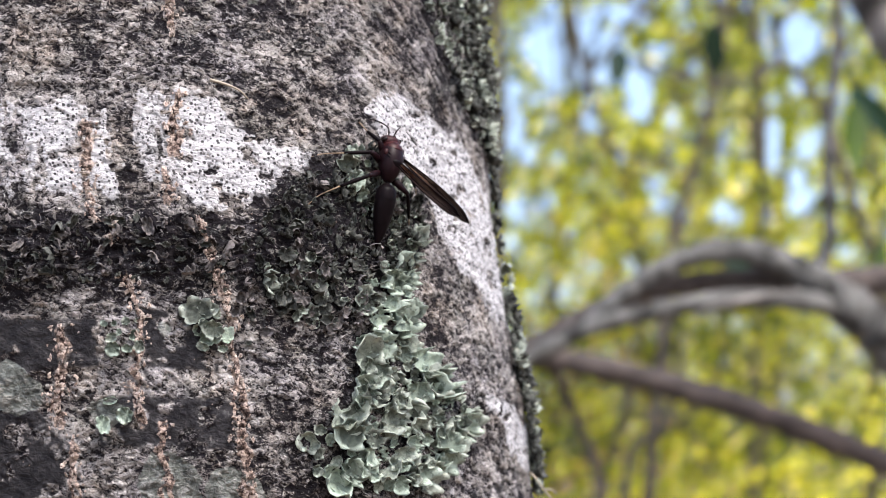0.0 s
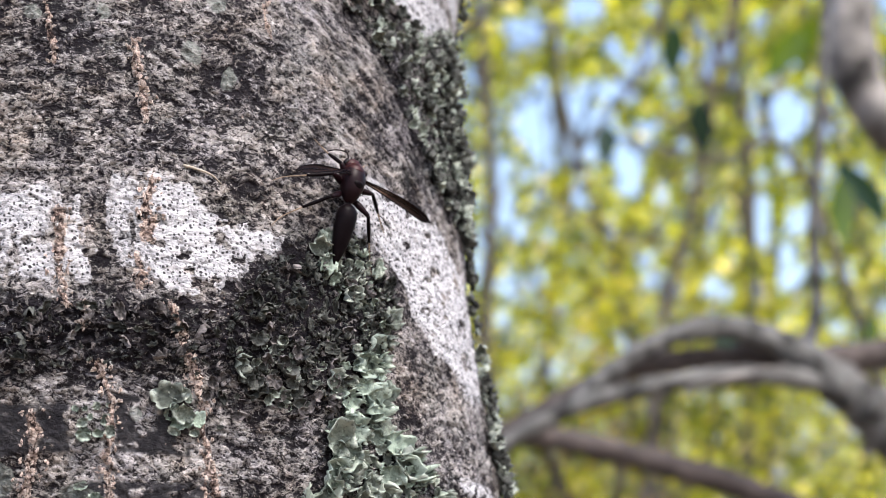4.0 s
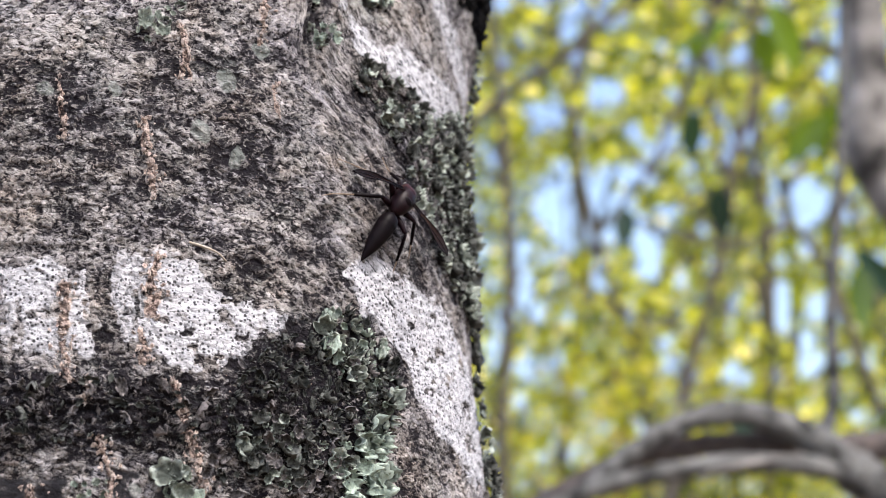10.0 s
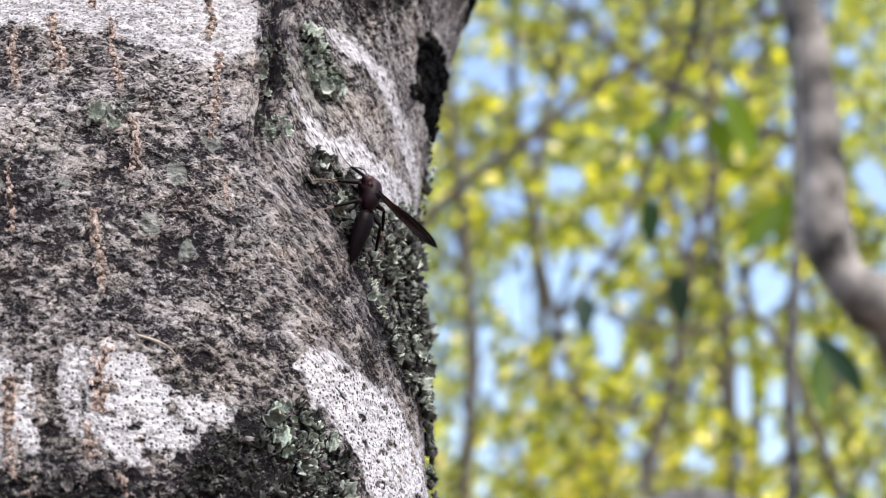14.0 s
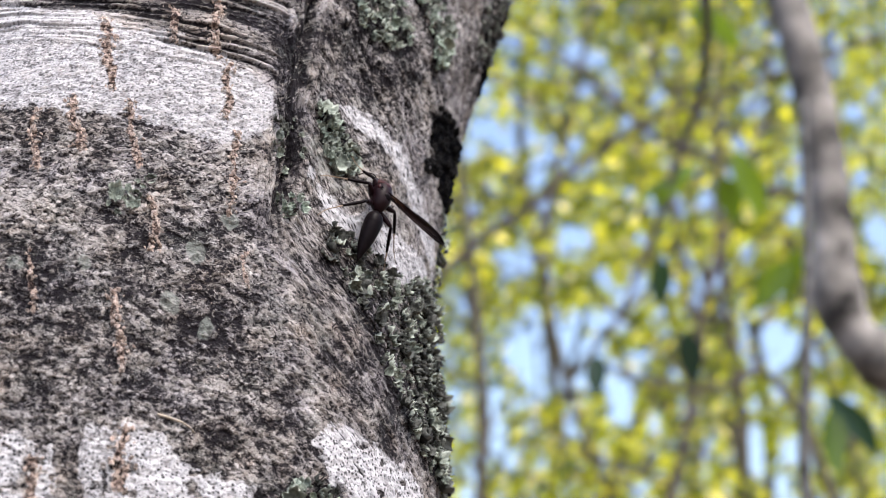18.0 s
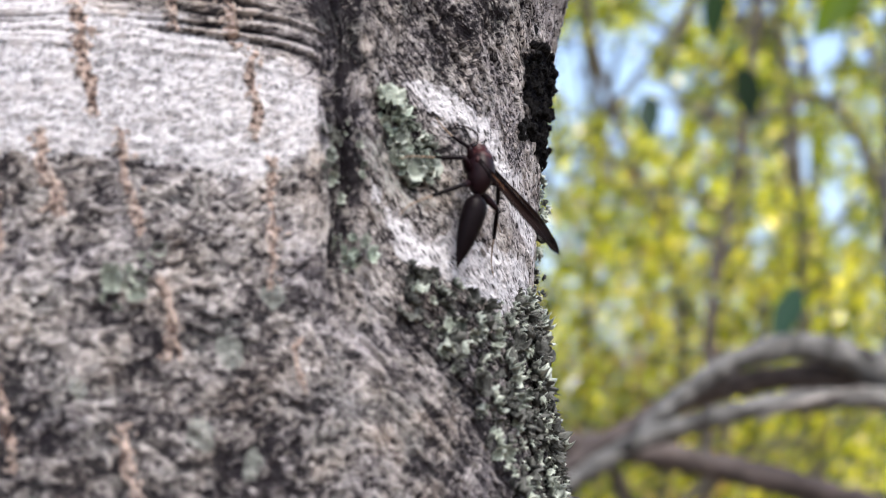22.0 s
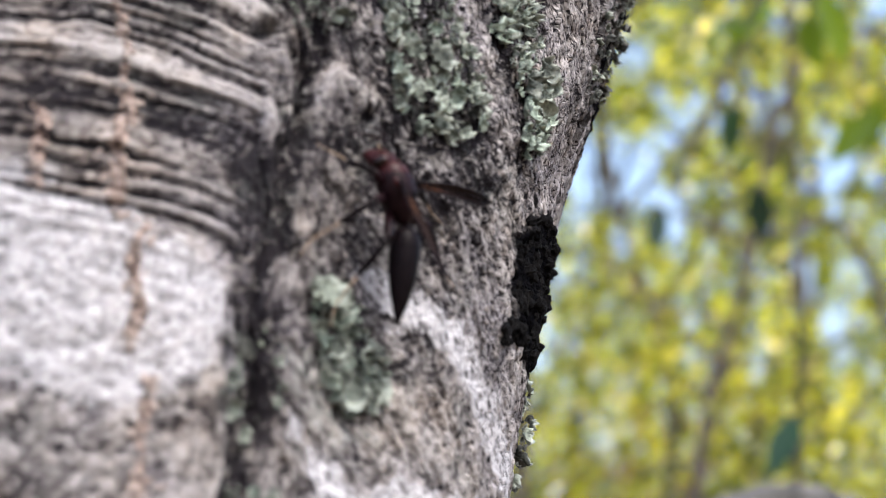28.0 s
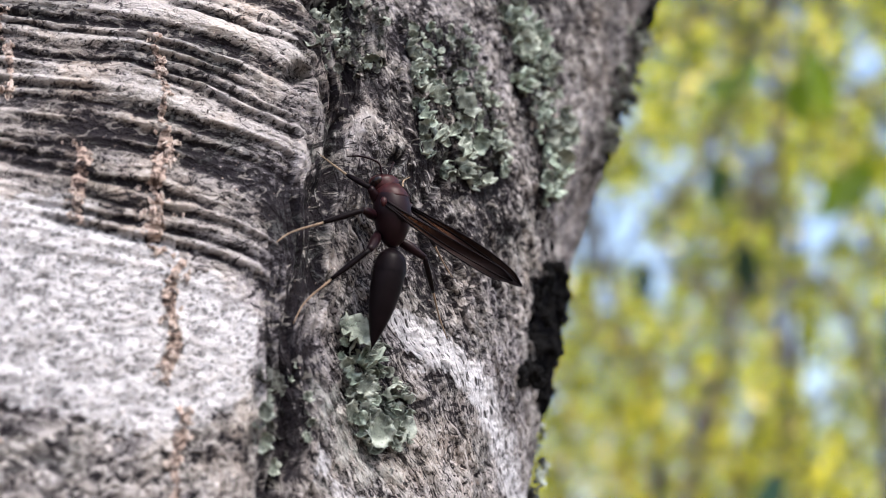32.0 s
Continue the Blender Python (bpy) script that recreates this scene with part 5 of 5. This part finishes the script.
    for s in (1, -1):
        verts, faces = [], []
        n, m = 22, 5
        for i in range(n + 1):
            u = i / n
            wide = 0.36 + 0.95 * math.sin(min(1, u * 1.08) * math.pi * 0.62) ** 1.2
            if u > 0.86:
                wide *= max(0.05, 1 - ((u - 0.86) / 0.14) ** 2 * 0.95)
            for j in range(m + 1):
                w = j / m - 0.5
                verts.append((-16.0 * u / 1000, (w * 2 * wide * 0.58 + 0.35 * math.sin(u * 3)) * s / 1000, (0.32 * abs(w) * 2 - 0.9 * u * u + 0.12 * math.sin(u * 9 + w * 5)) / 1000))
        for i in range(n):
            for j in range(m):
                a = i * (m + 1) + j
                faces.append((a, a + 1, a + m + 2, a + m + 1))
        wing = mesh_part("wing", verts, faces, WING, body, "smoky brown folded wing")
        wing.location = Vector((3.7, 1.45 * s, 0.95)) / 1000
        for w in (-0.5, 0.05, 0.5):
            vein = []
            for i in range(0, n + 1, 2):
                x, y, z = verts[i * (m + 1) + int(round((w + 0.5) * m))]
                vein.append(Vector((x, y, z + 0.00003)) * 1000)
            rod("vein", vein, [0.13, 0.1, 0.06], BLACKISH if w else MAROON, wing, "", 6, 2)
        wings.append(wing)
    legs = []
    for which, line in STANCE.items():
        for s in (1, -1):
            q = [Vector((x, y * s, z)) for x, y, z in line]
            hip = q[0]
            q = [p - hip for p in q]
            leg = rod("leg", [q[0], q[0].lerp(q[1], 0.5) + Vector((0, 0, 0.15)), q[1]], [0.45, 0.6, 0.36], MAROON, body, "dark maroon leg with amber foot", 10)
            leg.location = hip / 1000
            rod("tibia", [q[1], q[1].lerp(q[2], 0.5), q[2]], [0.3, 0.36, 0.24], BLACKISH, leg)
            rod("tarsus", [q[2], q[3], q[4]], [0.13, 0.09, 0.06], AMBER, leg, "amber tarsus", 8)
            rod("claw", [q[4], q[4] + Vector((0.3, 0.15 * s, -0.15)), q[4] + Vector((0.45, 0.2 * s, -0.4))], [0.07, 0.05, 0.02], BLACKISH, leg)
            legs.append((which, s, leg, hip))
    # a stout fore body
    for ob in [thorax, *thorax.children]:
        ob.data.transform(Matrix.Scale(STOUT, 4))
    head.location = head.location * 1.08
    for ob in wings:
        ob.location = ob.location * STOUT
    return body, head, gaster, wings, legs


wasp, wasp_head, wasp_gaster, wasp_wings, wasp_legs = make_wasp()
wasp.scale = (1.07, 1.07, 1.07)
cam.data.dof.use_dof = True
focus = new("focus_point")
focus.empty_display_size = 0.002
focus.parent = wasp
cam.data.dof.focus_object = focus
cam.data.dof.aperture_fstop = 19.0


# ---------------------------------------------------------------- what moves
# seconds, s and z on the bark (mm), heading, pitch and roll (degrees)
CRAWL = [(0, 56.1, 46.9, -12, -4, 0), (0.5, 57, 48.2, -9, -4, 0), (1, 57.5, 49, -6, -4, 0), (1.5, 58.8, 49.9, -5, -4, 0), (2, 57.4, 54.8, -6, -4, 0),
         (2.5, 57.1, 52.6, -8, -4, 0), (3, 55.1, 55.4, -12, -4, 0), (3.5, 55.1, 57.2, -13, -4, 0), (4, 54.6, 58.1, -14, -4, 0), (4.5, 53.8, 59.3, -16,
         -4, 0), (6.5, 54.6, 62.1, -21, -4, 0), (7, 55.9, 62.4, -28, -4, 0), (7.5, 56.4, 64.9, -31, -4, 0), (8, 58, 66.2, -32, -4, 0), (8.5, 59.5,
         66.2, -36, -4, 0), (9, 59.2, 68.4, -39, -4, 0), (9.5, 64, 72.2, -40, -4, 0), (10, 64.5, 73.3, -41, -4, 0), (10.5, 64.7, 75.2, -41, -4, 0),
         (11, 65.6, 77.6, -41, -4, 0), (11.5, 69.7, 81, -41, -4, 0), (12, 71.1, 81.5, -40, -4, 0), (12.5, 69.4, 83.2, -36, -4, 0), (13, 70.3, 87.2,
         -32, -4, 0), (13.5, 73.8, 90.7, -29, -4, 0), (14, 72.8, 95.4, -21, -4, 0), (14.5, 75.1, 99.8, -10, -4, 0), (16.5, 72, 101.3, -5, -4, 0), (17,
         70.9, 105.9, -5, -4, 0), (17.5, 69.2, 106.3, -10, -4, 0), (18, 69.4, 111.3, -22, -4, 0), (18.5, 68.8, 110.9, -26, -4, 0), (19, 71, 112.8,
         -22, -4, 0), (19.5, 68, 117, -18, -4, 0), (20, 68.2, 117.6, -17, -4, 0), (20.5, 69.1, 118, -17, -4, 0), (21, 71.4, 118.3, -17, -4, 0), (21.5,
         71.2, 117.7, -18, -4, 0), (22, 71.4, 118.3, -18, -4, 0), (22.5, 72, 119.5, -14, -4, 0), (23, 71.5, 119.4, -6, -4, 5), (23.5, 69.9, 122, -0,
         -4, 11), (24, 69.4, 123.6, 2, -4, 16), (24.5, 69.2, 126.8, 4, -4, 17), (25, 65.4, 130.5, 10, -4, 19), (25.5, 63.8, 132.3, 16, -4, 20), (27.5,
         60.2, 140.1, 20, -4, 30), (28, 59.4, 141.7, 21, -4, 30), (28.5, 63.5, 140.1, 21, -4, 30), (29, 60.8, 140.6, 20, -4, 30), (29.5, 57.2, 141,
         18, -4, 30), (30, 63, 139.2, 16, -4, 30), (30.5, 59.1, 140.3, 16, -4, 30), (31, 60.4, 141.9, 13, -4, 17), (31.5, 54.6, 138.9, 8, -4, 9),
         (31.8, 54.6, 143.3, 6, -4, 6), (32, 53.4, 142.8, 5, -4, 4)]
GASTER = [(0, -9, -12), (0.5, -6, -11), (1, -3, -9), (1.5, 0, -8), (2, 4, -9), (2.5, 4, -11), (3, 0, -12), (3.5, -3, -12), (4, -7, -12), (4.5, -12,
         -12), (6.5, -12, -12), (7, -8, -12), (7.5, -6, -12), (8, -6, -12), (8.5, -5, -12), (9, -4, -12), (9.5, -6, -12), (10, -10, -12), (10.5, -13,
         -12), (11, -14, -12), (11.5, -14, -12), (12, -14, -12), (12.5, -14, -12), (13, -14, -12), (13.5, -14, -12), (14, -11, -12), (14.5, -5, -12),
         (16.5, -3, -12), (17, -5, -12), (17.5, -6, -12), (18, -5, -12), (18.5, -5, -12), (19, -7, -12), (19.5, -8, -12), (20, -8, -12), (20.5, -5,
         -12), (21, -0, -12), (21.5, 1, -12), (22, -1, -12), (22.5, -2, -12), (23, -2, -12), (23.5, -2, -12), (24, 1, -12), (24.5, 8, -12), (25, 14,
         -12), (25.5, 17, -12), (27.5, 19, -12), (28, 21, -12), (28.5, 22, -12), (29, 22, -12), (29.5, 20, -12), (30, 16, -12), (30.5, 14, -12), (31,
         13, -12), (31.5, 11, -12), (31.8, 10, -11), (32, 10, -9)]
RIGHT_WING = [(0, -63, 10), (0.5, -66, 10), (1, -68, 10), (1.5, -65, 10), (2, -59, 10), (2.5, -55, 10), (3, -60, 8), (3.5, -74, 2), (4, -86, -1),
         (4.5, -96, -5), (6.5, -106, -9), (7, -110, -10), (7.5, -109, -10), (8, -85, 5), (8.5, -38, 35), (9, -14, 49), (9.5, -16, 45), (10, -22, 41),
         (10.5, -30, 40), (11, -52, 32), (11.5, -88, 18), (12, -105, 10), (12.5, -103, 10), (13, -99, 11), (13.5, -91, 14), (14, -82, 15), (14.5, -75,
         15), (16.5, -71, 14), (17, -72, 11), (17.5, -80, 10), (18, -90, 9), (18.5, -93, 6), (19, -90, 6), (19.5, -85, 9), (20, -79, 9), (20.5, -74,
         6), (21, -68, 8), (21.5, -60, 12), (22, -56, 15), (22.5, -58, 15), (23, -61, 16), (23.5, -62, 20), (24, -63, 24), (24.5, -65, 25), (25, -66,
         25), (25.5, -66, 24), (27.5, -68, 21), (28, -72, 20), (28.5, -74, 20), (29, -74, 20), (29.5, -71, 19), (30, -65, 15), (30.5, -61, 11), (31,
         -59, 10), (31.5, -58, 11), (31.8, -58, 14), (32, -58, 15)]
LEFT_WING = [(0, -58, 20), (0.5, -59, 25), (1, -60, 30), (1.5, -58, 25), (2, -54, 20), (2.5, -23, 20), (3, 35, 20), (3.5, 65, 10), (4, 65, 20), (4.5,
         62, 20), (6.5, 59, 5), (7, 56, 25), (7.5, 52, 20), (8, 50, 15), (8.5, 50, 10), (9, 49, 15), (9.5, 47, 5), (10, 46, 10), (10.5, 45, 10), (11,
         43, 10), (11.5, 42, 5), (12, 42, 10), (12.5, 0, 10), (13, -84, 22), (13.5, -76, 25), (14, -66, 25), (14.5, -59, 25), (16.5, -55, 25), (17,
         -55, 25), (17.5, -61, 25), (18, -70, 25), (18.5, -74, 15), (19, -73, 15), (19.5, -69, 20), (20, -63, 20), (20.5, -58, 15), (21, -54, 15),
         (21.5, -50, 20), (22, -47, 25), (22.5, -48, 25), (23, -52, 25), (23.5, -54, 30), (24, -56, 35), (24.5, -60, 30), (25, -61, 30), (25.5, -34,
         35), (27.5, 19, 25), (28, 46, 20), (28.5, 44, 20), (29, 42, 25), (29.5, 44, 25), (30, 48, 15), (30.5, 48, 25), (31, 23, 35), (31.5, -23, 35),
         (31.8, -48, 25), (32, -50, 30)]


# the lens loses the bark as the camera moves in, and finds it again: seconds and dioptres by which it is set too far
FOCUS = [(0, -0.2), (20, -0.2), (20.5, -0.1), (21, 0.2), (21.5, 0.4), (22, 0.6), (23, 0.9), (24, 1.0), (25, 0.95), (25.5, 0.95), (27.5, 1.3), (28, 1.35), (28.1, 1.0), (28.3, 0.3), (28.5, 0.2), (32, 0.2)]


def crawl_pose(s, z, heading, pitch, roll):
    cx, cy = axis(z)
    a, h, p = s / RADIUS, radians(heading), radians(pitch)
    out = Vector((math.sin(a), -math.cos(a), 0))
    right, up = Vector((math.cos(a), math.sin(a), 0)), Vector((0, 0, 1))
    flat = up * math.cos(h) - right * math.sin(h)
    ahead = flat * math.cos(p) + out * math.sin(p)
    back_up = out * math.cos(p) - flat * math.sin(p)
    left = back_up.cross(ahead)
    turn = Matrix((ahead, left, back_up)).transposed().to_4x4() @ Matrix.Rotation(radians(roll), 4, "X")
    r = RADIUS + 4.2
    return Matrix.Translation(Vector((cx + r * math.sin(a), cy - r * math.cos(a), EYE + z)) / 1000) @ turn


def motions():
    walk(wasp, [(t, crawl_pose(s, z, h, p, r)) for t, s, z, h, p, r in CRAWL])
    walk(wasp_gaster, [(t, pose(0, 0, 0, 0, e, -y)) for t, y, e in GASTER])
    rows = []
    for k in range(321):
        t = k / 10
        col = [np.interp(t, [c[0] for c in CRAWL], [c[j] for c in CRAWL]) for j in range(1, 6)]
        eye = [np.interp(t, [c[0] for c in PATH], [c[j] for c in PATH]) for j in range(1, 7)]
        body, view = crawl_pose(*col), pose(*eye)
        away = body.translation - view.translation
        ahead = view.to_3x3() @ Vector((0, 0, -1))
        far = away.dot(ahead)
        goal = far / (1 - far * np.interp(t, [f[0] for f in FOCUS], [f[1] for f in FOCUS]))
        rows.append((t, Matrix.Translation(body.inverted() @ (view.translation + away * (goal / far)) / wasp.scale.x)))
    walk(focus, rows)
    for wing, rows in zip(wasp_wings, (LEFT_WING, RIGHT_WING)):
        walk(wing, [(t, pose(*wing.location, -28, e, -y)) for t, y, e in rows])
    times = [0.25 * k for k in range(129)]
    rng = random.Random(4)
    where = {t: (np.interp(t, [c[0] for c in CRAWL], [c[1] for c in CRAWL]), np.interp(t, [c[0] for c in CRAWL], [c[2] for c in CRAWL])) for t in times}
    for n, (which, s, leg, hip) in enumerate(wasp_legs):
        beat = (n + (s > 0)) % 2
        rows = []
        for k, t in enumerate(times):
            t0 = times[max(k - 1, 0)]
            pace = min(1.0, math.hypot(where[t][0] - where[t0][0], where[t][1] - where[t0][1]) / 1.2)
            swing = (9 if (k + beat) % 2 else -9) * (0.25 + 0.75 * pace) + rng.uniform(-3, 3)
            lift = (4 if (k + beat) % 4 == 1 else 0) * pace
            roll = np.interp(t, [c[0] for c in CRAWL], [c[5] for c in CRAWL])
            rows.append((t, pose(*(hip / 1000), lift * s - 0.8 * roll, 0, swing * s)))
        walk(leg, rows)
    walk(wasp_head, [(t, pose(*wasp_head.location, rng.uniform(-6, 6), np.interp(t, [0, 1, 2, 20, 22, 32], [15, 15, 42, 42, 18, 18]) + rng.uniform(-8, 10), rng.uniform(-12, 14))) for t in times[::3] + [32.0]])


motions()
